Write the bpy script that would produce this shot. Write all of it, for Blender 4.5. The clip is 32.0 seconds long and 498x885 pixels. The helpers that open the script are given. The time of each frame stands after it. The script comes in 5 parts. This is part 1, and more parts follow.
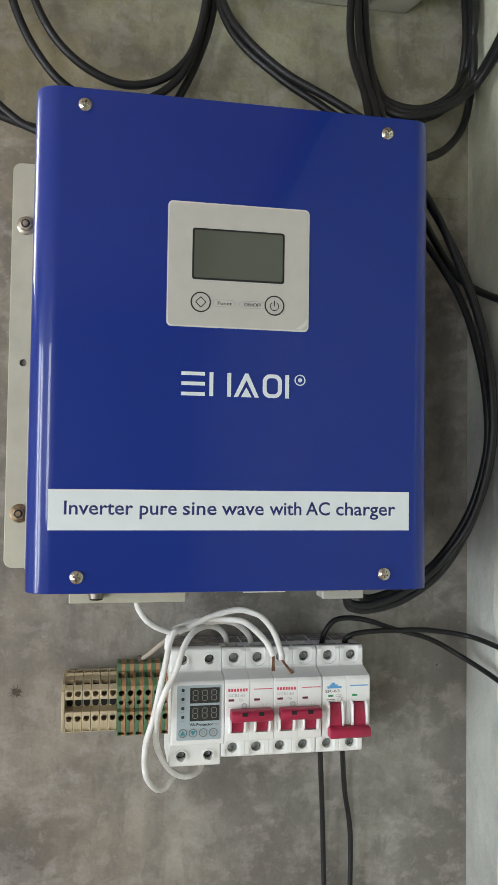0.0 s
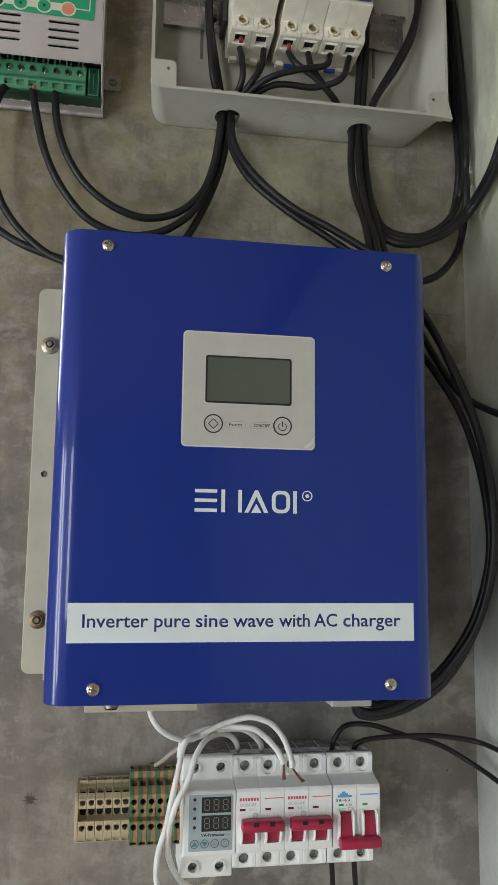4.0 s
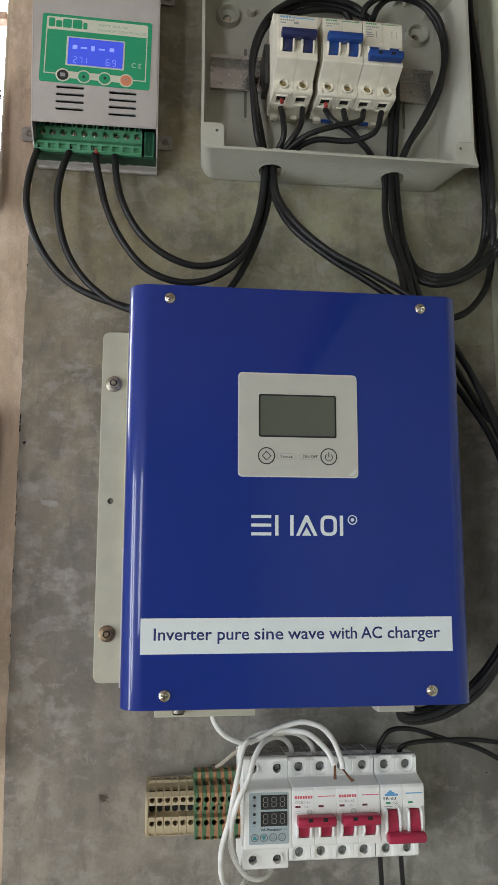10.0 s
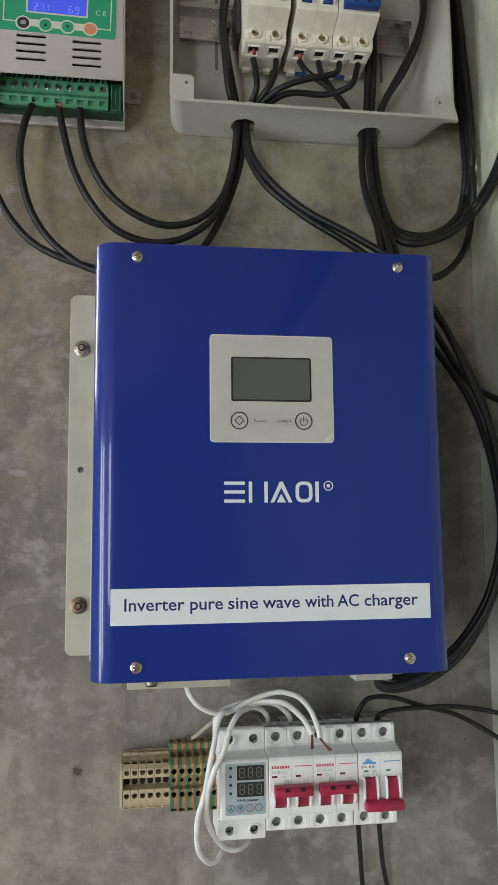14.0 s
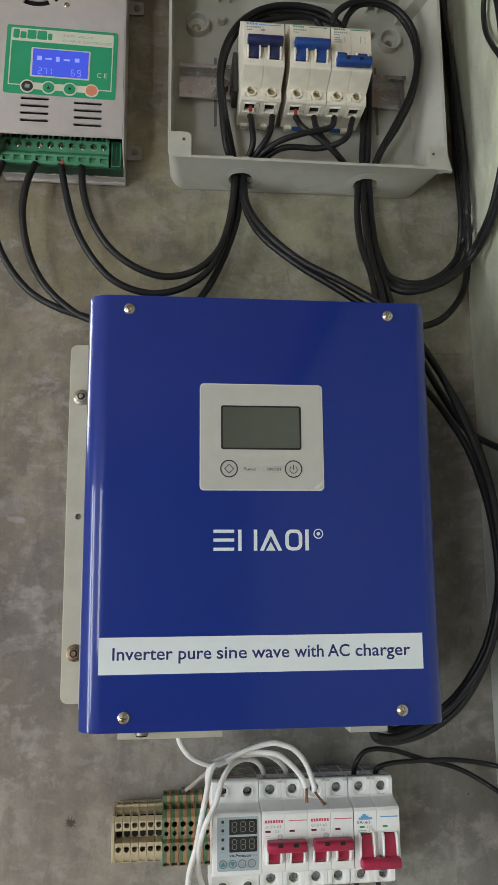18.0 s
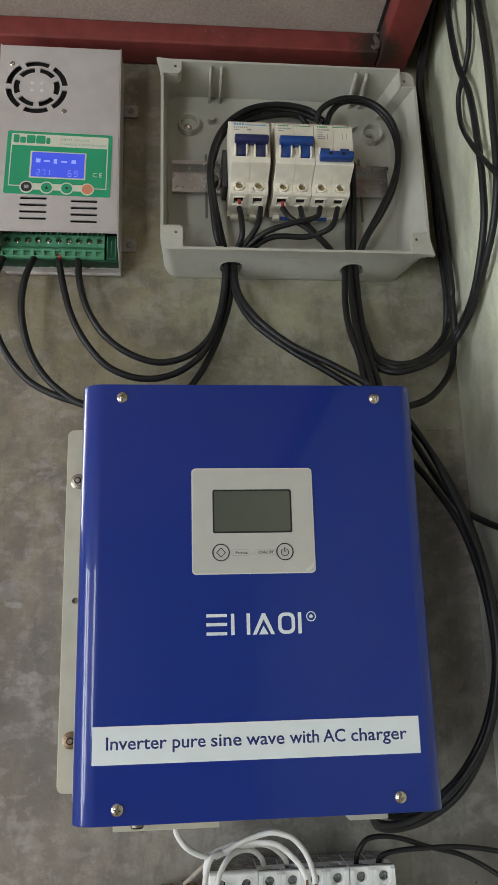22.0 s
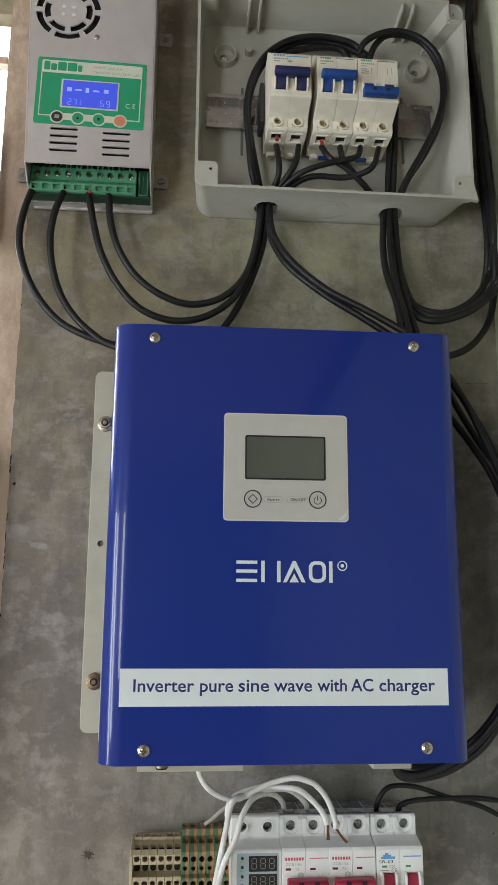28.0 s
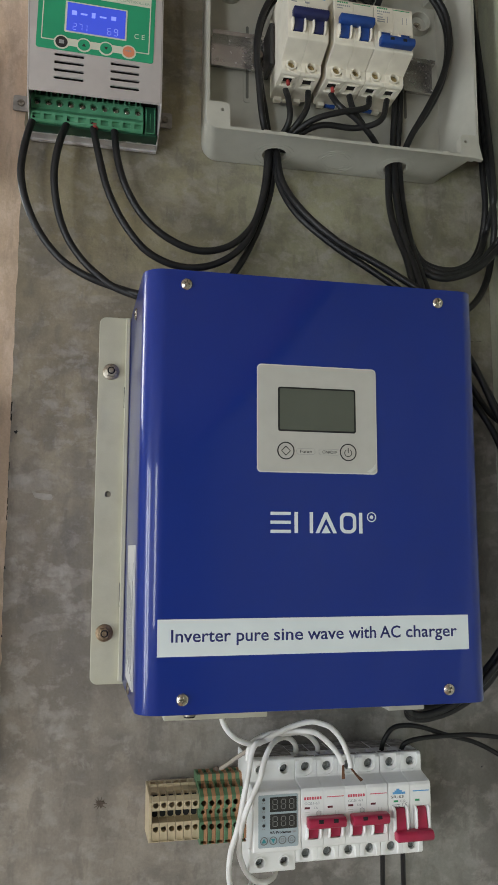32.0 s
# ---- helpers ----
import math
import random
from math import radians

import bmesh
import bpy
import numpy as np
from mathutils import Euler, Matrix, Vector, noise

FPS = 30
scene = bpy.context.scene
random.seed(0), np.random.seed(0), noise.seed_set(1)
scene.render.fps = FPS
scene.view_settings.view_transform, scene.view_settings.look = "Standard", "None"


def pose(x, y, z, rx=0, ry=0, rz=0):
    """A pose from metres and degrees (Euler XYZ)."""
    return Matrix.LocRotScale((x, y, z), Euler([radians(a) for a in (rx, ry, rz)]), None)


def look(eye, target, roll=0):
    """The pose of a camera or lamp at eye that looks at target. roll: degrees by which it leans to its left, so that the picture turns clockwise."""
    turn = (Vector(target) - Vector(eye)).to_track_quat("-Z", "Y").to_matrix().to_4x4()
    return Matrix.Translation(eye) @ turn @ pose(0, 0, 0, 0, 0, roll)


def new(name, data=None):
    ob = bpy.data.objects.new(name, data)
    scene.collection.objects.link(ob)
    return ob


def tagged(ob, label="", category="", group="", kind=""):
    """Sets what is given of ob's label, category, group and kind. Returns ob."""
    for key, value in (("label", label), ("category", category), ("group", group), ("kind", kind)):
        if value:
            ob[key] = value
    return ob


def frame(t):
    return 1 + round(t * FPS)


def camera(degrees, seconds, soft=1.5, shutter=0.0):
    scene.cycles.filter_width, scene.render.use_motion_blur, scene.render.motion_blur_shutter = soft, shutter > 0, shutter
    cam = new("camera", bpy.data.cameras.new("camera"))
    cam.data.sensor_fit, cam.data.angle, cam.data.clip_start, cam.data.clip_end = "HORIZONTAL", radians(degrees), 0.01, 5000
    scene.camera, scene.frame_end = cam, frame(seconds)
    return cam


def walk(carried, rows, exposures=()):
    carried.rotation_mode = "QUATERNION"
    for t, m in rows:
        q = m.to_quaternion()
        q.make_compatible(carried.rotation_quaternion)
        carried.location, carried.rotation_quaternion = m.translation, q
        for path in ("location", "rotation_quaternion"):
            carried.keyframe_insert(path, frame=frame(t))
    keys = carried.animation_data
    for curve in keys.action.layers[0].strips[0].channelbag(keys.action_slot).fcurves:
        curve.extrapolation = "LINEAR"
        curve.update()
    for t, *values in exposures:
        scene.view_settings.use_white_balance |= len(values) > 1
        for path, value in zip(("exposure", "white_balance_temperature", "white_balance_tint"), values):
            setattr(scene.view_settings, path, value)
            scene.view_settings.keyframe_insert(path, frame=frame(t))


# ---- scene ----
cam = camera(35.38, 32.0)
# seconds, eye x y z, yaw to the left, pitch up, lean
ROWS = [
    (0, -0.0811, -0.6041, 1.4261, -10.26, 2.23, 0.77),
    (0.5, -0.0767, -0.6033, 1.4257, -8.01, 2.27, 0.01),
    (1, -0.0736, -0.5958, 1.4271, -6.99, 2.51, -0.26),
    (1.5, -0.0777, -0.6020, 1.4290, -6.77, 2.85, -0.17),
    (2, -0.0798, -0.6080, 1.4304, -6.94, 3.14, 0.07),
    (2.5, -0.0801, -0.6096, 1.4324, -6.96, 4.14, 0.32),
    (3, -0.0789, -0.6182, 1.4401, -6.73, 6.20, 0.48),
    (3.5, -0.0752, -0.6358, 1.4487, -7.54, 7.95, 0.53),
    (5.5, -0.1427, -0.6146, 1.4473, -14.18, 7.22, 0.86),
    (6, -0.1070, -0.6482, 1.4468, -10.81, 7.50, 0.19),
    (6.5, -0.0899, -0.6760, 1.4500, -8.56, 8.31, -0.27),
    (7, -0.0976, -0.6859, 1.4527, -7.41, 8.97, -0.29),
    (7.5, -0.1073, -0.6912, 1.4498, -6.76, 9.08, -0.19),
    (8, -0.1082, -0.6932, 1.4509, -6.65, 8.87, -0.14),
    (8.5, -0.1033, -0.6860, 1.4501, -6.84, 8.66, -0.03),
    (9, -0.1035, -0.6853, 1.4509, -7.01, 8.53, 0.15),
    (9.5, -0.1066, -0.6840, 1.4517, -6.93, 8.45, 0.19),
    (10, -0.1076, -0.6880, 1.4535, -6.97, 8.74, 0.07),
    (10.5, -0.1059, -0.6883, 1.4542, -7.30, 8.61, -0.12),
    (11, -0.1012, -0.6920, 1.4533, -7.77, 8.17, -0.20),
    (11.5, -0.1053, -0.6905, 1.4511, -8.09, 7.60, -0.17),
    (12, -0.1059, -0.6828, 1.4514, -8.22, 7.30, -0.26),
    (12.5, -0.1006, -0.6882, 1.4545, -8.73, 7.14, -0.41),
    (13, -0.0980, -0.6798, 1.4518, -8.98, 6.85, -0.49),
    (13.5, -0.0999, -0.6713, 1.4518, -8.73, 6.78, -0.55),
    (14, -0.0985, -0.6701, 1.4506, -8.28, 6.72, -0.59),
    (14.5, -0.1004, -0.6651, 1.4501, -8.06, 6.29, -0.47),
    (16.5, -0.0960, -0.6705, 1.4547, -6.74, 6.61, -0.04),
    (17, -0.0936, -0.6573, 1.4555, -7.04, 6.79, -0.12),
    (17.5, -0.0815, -0.6669, 1.4548, -7.09, 7.85, -0.23),
    (18, -0.0719, -0.6774, 1.4551, -6.21, 9.72, -0.47),
    (18.5, -0.0701, -0.6867, 1.4604, -5.21, 11.18, -0.58),
    (19, -0.0661, -0.6887, 1.4611, -4.88, 12.06, -0.61),
    (19.5, -0.0646, -0.6830, 1.4619, -5.05, 12.85, -0.80),
    (20, -0.0574, -0.6872, 1.4644, -5.60, 13.72, -1.26),
    (20.5, -0.0552, -0.6935, 1.4658, -6.01, 14.30, -1.59),
    (21, -0.0569, -0.6966, 1.4671, -5.91, 14.60, -1.70),
    (21.5, -0.0601, -0.6944, 1.4671, -5.81, 14.73, -1.67),
    (22, -0.0597, -0.6917, 1.4658, -5.61, 14.52, -1.52),
    (22.5, -0.0609, -0.6873, 1.4646, -5.23, 13.98, -1.31),
    (23, -0.0639, -0.6864, 1.4646, -4.90, 13.54, -1.23),
    (23.5, -0.0630, -0.6896, 1.4655, -4.71, 13.40, -1.26),
    (24, -0.0643, -0.6858, 1.4640, -4.36, 13.23, -1.27),
    (24.5, -0.0652, -0.6828, 1.4651, -4.05, 13.11, -1.09),
    (25, -0.0692, -0.6827, 1.4646, -3.85, 13.06, -0.85),
    (25.5, -0.0698, -0.6757, 1.4631, -3.63, 12.68, -0.63),
    (27.5, -0.0763, -0.6788, 1.4638, -4.41, 11.84, 0.33),
    (28, -0.0749, -0.6758, 1.4628, -4.74, 11.16, 0.39),
    (28.5, -0.0758, -0.6704, 1.4587, -5.39, 9.29, 0.39),
    (29, -0.0750, -0.6737, 1.4547, -5.69, 7.77, 0.48),
    (29.5, -0.0784, -0.6758, 1.4531, -5.25, 7.33, 0.59),
    (30, -0.0743, -0.6783, 1.4545, -4.48, 7.01, 0.59),
    (30.5, -0.0869, -0.6749, 1.4586, -5.97, 6.73, 0.34),
    (31, -0.1330, -0.6590, 1.4607, -9.03, 6.67, 0.20),
    (31.5, -0.1655, -0.6551, 1.4576, -11.21, 7.00, 0.17),
    (32, -0.1683, -0.6589, 1.4620, -12.32, 7.72, 0.14),
]


def aim(x, y, z, yaw, pitch, lean):
    a, b = radians(yaw), radians(pitch)
    return look((x, y, z), (x - math.sin(a) * math.cos(b), y + math.cos(a) * math.cos(b), z + math.sin(b)), lean)


walk(cam, [(r[0], aim(*r[1:])) for r in ROWS], exposures=[(0, 0.22), (0.6, 0.1), (1.4, 0.0), (3, -0.1), (6, -0.02), (30.5, -0.02), (31.5, -0.12), (32, -0.14)])

# ---- world and light ----
world = bpy.data.worlds.new("sky")
scene.world = world
world.use_nodes = True
wn = world.node_tree
sky = wn.nodes.new("ShaderNodeTexSky")
sky.sky_type, sky.sun_disc = "NISHITA", False
sky.sun_elevation, sky.sun_rotation = radians(50), radians(-60)
wn.links.new(sky.outputs[0], wn.nodes["Background"].inputs[0])
wn.nodes["Background"].inputs[1].default_value = 0.12


def area_lamp(name, place, target, w, h, watts, colour):
    data = bpy.data.lights.new(name, "AREA")
    data.shape, data.size, data.size_y, data.energy, data.color = "RECTANGLE", w, h, watts, colour
    ob = new(name, data)
    ob.matrix_world = look(place, target)
    return ob


sun = bpy.data.lights.new("sun", "SUN")
sun.energy, sun.angle, sun.color = 1.0, radians(12), (1.0, 0.96, 0.9)
new("sun", sun).matrix_world = look((-6, -1.5, 6), (0, 0, 1))
# daylight standing in the two doorways
for y in (-1.13, -0.71):
    area_lamp("doorway_daylight", (-1.79, y, 1.09), (0.0, y + 0.32, 1.25), 0.25, 1.36, 14, (0.89, 0.955, 1.0))
area_lamp("back_door_daylight", (-1.46, -2.59, 1.17), (-0.5, 0.0, 1.3), 0.42, 1.48, 20, (0.90, 0.96, 1.0))
scene.view_settings.exposure = 0.0

# ---- materials ----


def mat(name, colour, rough=0.5, metal=0.0, grain=0.0, grain_size=300.0, stain=None, stain_amount=0.0, stain_size=20.0,
        bump=0.0, bump_size=400.0, coat=0.0, emit=None, strength=0.0, spread=0.0, stretch=(1, 1, 1), specular=None):
    m = bpy.data.materials.new(name)
    m.use_nodes = True
    nt = m.node_tree
    b = nt.nodes["Principled BSDF"]
    b.inputs["Roughness"].default_value, b.inputs["Metallic"].default_value = rough, metal
    b.inputs["Coat Weight"].default_value = coat
    if specular is not None:
        b.inputs["Specular IOR Level"].default_value = specular
    if emit:
        b.inputs["Emission Color"].default_value, b.inputs["Emission Strength"].default_value = (*emit, 1), strength
    co = nt.nodes.new("ShaderNodeTexCoord")
    mp = nt.nodes.new("ShaderNodeMapping")
    mp.inputs["Scale"].default_value = stretch
    nt.links.new(co.outputs["Object"], mp.inputs[0])

    def noise_tex(size, detail=4.0):
        n = nt.nodes.new("ShaderNodeTexNoise")
        n.inputs["Scale"].default_value, n.inputs["Detail"].default_value = size, detail
        nt.links.new(mp.outputs[0], n.inputs["Vector"])
        return n.outputs["Fac"]

    def mix(fac, a, c, mode="MIX"):
        x = nt.nodes.new("ShaderNodeMix")
        x.data_type, x.blend_type = "RGBA", mode
        for sock, v in ((x.inputs[0], fac), (x.inputs[6], a), (x.inputs[7], c)):
            if hasattr(v, "is_linked"):
                nt.links.new(v, sock)
            elif isinstance(v, (int, float)):
                sock.default_value = v
            else:
                sock.default_value = (*v, 1)
        return x.outputs[2]

    def ramp(v, lo, hi, out_hi=1.0):
        r = nt.nodes.new("ShaderNodeMapRange")
        r.inputs[1].default_value, r.inputs[2].default_value, r.inputs[4].default_value = lo, hi, out_hi
        nt.links.new(v, r.inputs[0])
        return r.outputs[0]

    out = None
    if stain:
        out = mix(ramp(noise_tex(stain_size, 6), 0.4, 0.68, stain_amount), colour, stain)
    if grain:
        g = mix(ramp(noise_tex(grain_size, 5), 0.3, 0.7), (1 - grain,) * 3, (1 + grain,) * 3)
        out = mix(1.0, out or colour, g, "MULTIPLY")
    if spread:
        info = nt.nodes.new("ShaderNodeObjectInfo")
        out = mix(1.0, out or colour, mix(info.outputs["Random"], (1 - spread,) * 3, (1 + spread,) * 3), "MULTIPLY")
    if out:
        nt.links.new(out, b.inputs["Base Color"])
    else:
        b.inputs["Base Color"].default_value = (*colour, 1)
    if bump:
        bp = nt.nodes.new("ShaderNodeBump")
        bp.inputs["Strength"].default_value, bp.inputs["Distance"].default_value = bump, 0.002
        nt.links.new(noise_tex(bump_size, 6), bp.inputs["Height"])
        nt.links.new(bp.outputs[0], b.inputs["Normal"])
        rr = nt.nodes.new("ShaderNodeMapRange")
        rr.inputs[3].default_value, rr.inputs[4].default_value = max(rough - 0.08, 0.02), min(rough + 0.1, 1)
        nt.links.new(noise_tex(bump_size * 0.2), rr.inputs[0])
        nt.links.new(rr.outputs[0], b.inputs["Roughness"])
    return m


def concrete(name, pale, dark, tint, streak=(1, 1, 1), rough=0.75, blot=0.9, upper=None, border=(1.75, 2.15)):
    """Troweled cement plaster: clouds at two sizes, darker damp patches, pale scuffs, pores and trowel streaks."""
    m = bpy.data.materials.new(name)
    m.use_nodes = True
    nt = m.node_tree
    b = nt.nodes["Principled BSDF"]
    co = nt.nodes.new("ShaderNodeTexCoord")

    def tex(scale, detail, rough_, vec=(1, 1, 1), shift=0.0, distort=0.0):
        mp = nt.nodes.new("ShaderNodeMapping")
        mp.inputs["Scale"].default_value = vec
        mp.inputs["Location"].default_value = (shift, shift * 0.7, shift * 1.3)
        nt.links.new(co.outputs["Object"], mp.inputs[0])
        n = nt.nodes.new("ShaderNodeTexNoise")
        n.inputs["Scale"].default_value, n.inputs["Detail"].default_value = scale, detail
        n.inputs["Roughness"].default_value, n.inputs["Distortion"].default_value = rough_, distort
        nt.links.new(mp.outputs[0], n.inputs["Vector"])
        return n.outputs["Fac"]

    def band(v, lo, hi, top=1.0):
        r = nt.nodes.new("ShaderNodeMapRange")
        r.interpolation_type = "SMOOTHSTEP"
        r.inputs[1].default_value, r.inputs[2].default_value, r.inputs[4].default_value = lo, hi, top
        nt.links.new(v, r.inputs[0])
        return r.outputs[0]

    def mix(fac, a, c, mode="MIX"):
        x = nt.nodes.new("ShaderNodeMix")
        x.data_type, x.blend_type = "RGBA", mode
        for sock, v in ((x.inputs[0], fac), (x.inputs[6], a), (x.inputs[7], c)):
            if hasattr(v, "is_linked"):
                nt.links.new(v, sock)
            elif isinstance(v, (int, float)):
                sock.default_value = v
            else:
                sock.default_value = (*v, 1)
        return x.outputs[2]

    c = mix(band(tex(6, 8, 0.6, streak, 0.0, 0.2), 0.41, 0.60), dark, pale)
    c = mix(band(tex(3.2, 4, 0.55, streak, 4.0), 0.44, 0.64, 0.7), c, tint)
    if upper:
        # tone of the light higher up, put into the colour with a wandering border
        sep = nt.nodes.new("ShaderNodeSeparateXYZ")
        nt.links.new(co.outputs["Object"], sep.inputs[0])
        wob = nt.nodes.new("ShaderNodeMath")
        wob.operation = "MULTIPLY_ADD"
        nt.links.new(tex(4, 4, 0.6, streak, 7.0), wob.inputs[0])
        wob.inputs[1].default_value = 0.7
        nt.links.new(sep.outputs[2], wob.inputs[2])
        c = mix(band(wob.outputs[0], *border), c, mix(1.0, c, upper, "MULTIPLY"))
    # browner towards low x, grey-green towards high x, with a noisy border
    axis = nt.nodes.new("ShaderNodeSeparateXYZ")
    nt.links.new(co.outputs["Object"], axis.inputs[0])
    tint_x = nt.nodes.new("ShaderNodeMath")
    tint_x.operation = "MULTIPLY_ADD"
    nt.links.new(tex(3.7, 4, 0.55, streak, 31.0), tint_x.inputs[0])
    tint_x.inputs[1].default_value = 0.55
    nt.links.new(axis.outputs[0], tint_x.inputs[2])
    c = mix(1.0, c, mix(band(tint_x.outputs[0], 0.02, 0.36), (1.03, 0.965, 0.875), (0.95, 1.01, 1.0)), "MULTIPLY")
    # vertical trowel runs
    c = mix(band(tex(11, 6, 0.55, (streak[0] * 1.9, 1, streak[2] * 0.32), 35.0, 0.2), 0.47, 0.66, 0.55 * blot), c, tuple(v * 0.8 for v in dark))
    c = mix(band(tex(13, 9, 0.62, streak, 2.0, 0.3), 0.47, 0.64, 0.6 * blot), c, tuple(v * 0.76 for v in dark))
    c = mix(band(tex(33, 7, 0.6, streak, 15.0, 0.3), 0.52, 0.64, 0.4 * blot), c, tuple(v * 0.82 for v in dark))
    c = mix(band(tex(31, 8, 0.6, (streak[0] * 0.85, 1, streak[2] * 1.2), 9.0, 0.3), 0.52, 0.66, 0.38 * blot), c, tuple(min(1, v * 1.3) for v in pale))
    c = mix(band(tex(44, 6, 0.7, (streak[0] * 1.7, 1, streak[2] * 0.5), 6.0), 0.50, 0.74, 0.3 * blot), c, tuple(v * 0.7 for v in dark))
    c = mix(band(tex(70, 6, 0.7, streak, 12.0, 0.4), 0.55, 0.70, 0.45 * blot), c, tuple(min(1, v * 1.12) for v in pale))
    # thin skim patches with crisp edges, in loose groups
    group = nt.nodes.new("ShaderNodeMath")
    group.operation = "MULTIPLY"
    nt.links.new(band(tex(9, 3, 0.5, streak, 41.0), 0.47, 0.6, 0.42 * blot), group.inputs[0])
    nt.links.new(band(tex(62, 6, 0.62, (streak[0] * 0.8, 1, streak[2] * 1.1), 45.0, 0.1), 0.51, 0.62), group.inputs[1])
    c = mix(group.outputs[0], c, tuple(min(1, v * 1.2) for v in pale))
    # short crisp trowel strokes, pale and dark
    c = mix(band(tex(48, 4, 0.55, (streak[0] * 0.8, 1, streak[2] * 1.2), 21.0, 0.2), 0.56, 0.63, 0.26 * blot), c, tuple(min(1, v * 1.18) for v in pale))
    c = mix(band(tex(52, 4, 0.55, (streak[0] * 1.6, 1, streak[2] * 0.6), 27.0, 0.2), 0.57, 0.65, 0.34 * blot), c, tuple(v * 0.75 for v in dark))
    c = mix(1.0, c, mix(band(tex(420, 4, 0.7), 0.3, 0.7), (0.94,) * 3, (1.06,) * 3), "MULTIPLY")
    nt.links.new(c, b.inputs["Base Color"])
    r = nt.nodes.new("ShaderNodeMapRange")
    r.inputs[3].default_value, r.inputs[4].default_value = rough - 0.18, rough + 0.12
    nt.links.new(tex(14, 4, 0.6, streak, 3.0), r.inputs[0])
    nt.links.new(r.outputs[0], b.inputs["Roughness"])
    fine, wide = nt.nodes.new("ShaderNodeBump"), nt.nodes.new("ShaderNodeBump")
    fine.inputs["Strength"].default_value, fine.inputs["Distance"].default_value = 0.18, 0.0012
    wide.inputs["Strength"].default_value, wide.inputs["Distance"].default_value = 0.45, 0.006
    nt.links.new(tex(260, 6, 0.65), fine.inputs["Height"])
    nt.links.new(tex(16, 5, 0.55, streak), wide.inputs["Height"])
    nt.links.new(wide.outputs[0], fine.inputs["Normal"])
    nt.links.new(fine.outputs[0], b.inputs["Normal"])
    return m


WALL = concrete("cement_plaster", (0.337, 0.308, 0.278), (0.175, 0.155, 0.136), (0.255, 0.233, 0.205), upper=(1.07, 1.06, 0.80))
WALL_EAST = concrete("pale_plaster", (0.485, 0.475, 0.445), (0.335, 0.325, 0.30), (0.42, 0.405, 0.375), (1, 1.1, 0.7), blot=0.5, upper=(1.5, 1.5, 1.2), border=(1.74, 2.02))
PALE_EAST = concrete("pale_patch_plaster", (0.70, 0.69, 0.62), (0.47, 0.46, 0.40), (0.60, 0.585, 0.52), (1, 1.4, 0.45), blot=0.5)
OLD_EAST = concrete("old_plaster", (0.34, 0.33, 0.25), (0.20, 0.195, 0.145), (0.26, 0.255, 0.185), (1, 1.5, 0.6), blot=0.6)
BAND = concrete("rough_warm_plaster", (0.60, 0.475, 0.385), (0.42, 0.32, 0.24), (0.52, 0.42, 0.335), (1.5, 1, 0.6), blot=0.75)
FLOOR_RED = concrete("red_floor_screed", (0.41, 0.305, 0.24), (0.30, 0.215, 0.165), (0.36, 0.265, 0.205))
SKYGLOW = mat("hazy_sky", (0.8, 0.8, 0.8), 0.9, emit=(0.95, 0.98, 1.0), strength=9.0)
PINKWOOD = mat("pinkish_timber", (0.62, 0.42, 0.33), 0.6, grain=0.2, grain_size=60, stretch=(0.3, 4, 4))
SKIM = mat("pale_skim_plaster", (0.33, 0.30, 0.265), 0.8, grain=0.15, grain_size=160, stain=(0.24, 0.215, 0.185), stain_amount=0.8, stain_size=90, bump=0.1, bump_size=300)
FLOOR = concrete("floor_screed", (0.30, 0.29, 0.26), (0.2, 0.19, 0.17), (0.25, 0.23, 0.2))
BOARD = mat("ceiling_board_grey", (0.40, 0.335, 0.295), 0.9, grain=0.16, grain_size=420, stain=(0.27, 0.22, 0.19), stain_amount=0.7, stain_size=9, bump=0.12, bump_size=300)
BLUE = mat("blue_paint", (0.006, 0.027, 0.23), 0.3, grain=0.03, grain_size=9, coat=0.6, specular=0.28)
BLUE.node_tree.nodes["Principled BSDF"].inputs["Coat Roughness"].default_value = 0.06
CREAM = mat("cream_paint", (0.51, 0.49, 0.38), 0.42, grain=0.05, grain_size=60, stain=(0.36, 0.33, 0.24), stain_amount=0.3, stain_size=40, bump=0.05, bump_size=700)
STRIP = mat("white_strip_film", (0.73, 0.785, 0.80), 0.38, grain=0.03, grain_size=40)
INK = mat("blue_print", (0.014, 0.022, 0.15), 0.55)
SILVER = mat("silver_panel_film", (0.55, 0.54, 0.50), 0.34, metal=0.15, grain=0.03, grain_size=90)
PANEL_EDGE = mat("panel_white_edge", (0.66, 0.66, 0.62), 0.4, grain=0.02)
LCD = mat("lcd_glass", (0.088, 0.098, 0.078), 0.16, grain=0.06, grain_size=20, coat=0.6)
BLACK_INK = mat("black_print", (0.025, 0.024, 0.024), 0.5)
GREY_INK = mat("grey_print", (0.33, 0.33, 0.33), 0.5)
CABLE = mat("black_pvc", (0.011, 0.011, 0.012), 0.42, specular=0.36, grain=0.25, grain_size=120, stain=(0.03, 0.029, 0.027), stain_amount=0.2, stain_size=55, bump=0.12, bump_size=500)
WIRE = mat("white_pvc", (0.82, 0.81, 0.79), 0.42, grain=0.05, grain_size=150, stain=(0.48, 0.44, 0.38), stain_amount=0.5, stain_size=60)
CLEAR = mat("dull_clear_sleeve", (0.36, 0.32, 0.27), 0.25, grain=0.12, grain_size=300)
COPPER = mat("bare_copper", (0.17, 0.085, 0.05), 0.4, 0.9, grain=0.2, grain_size=900)
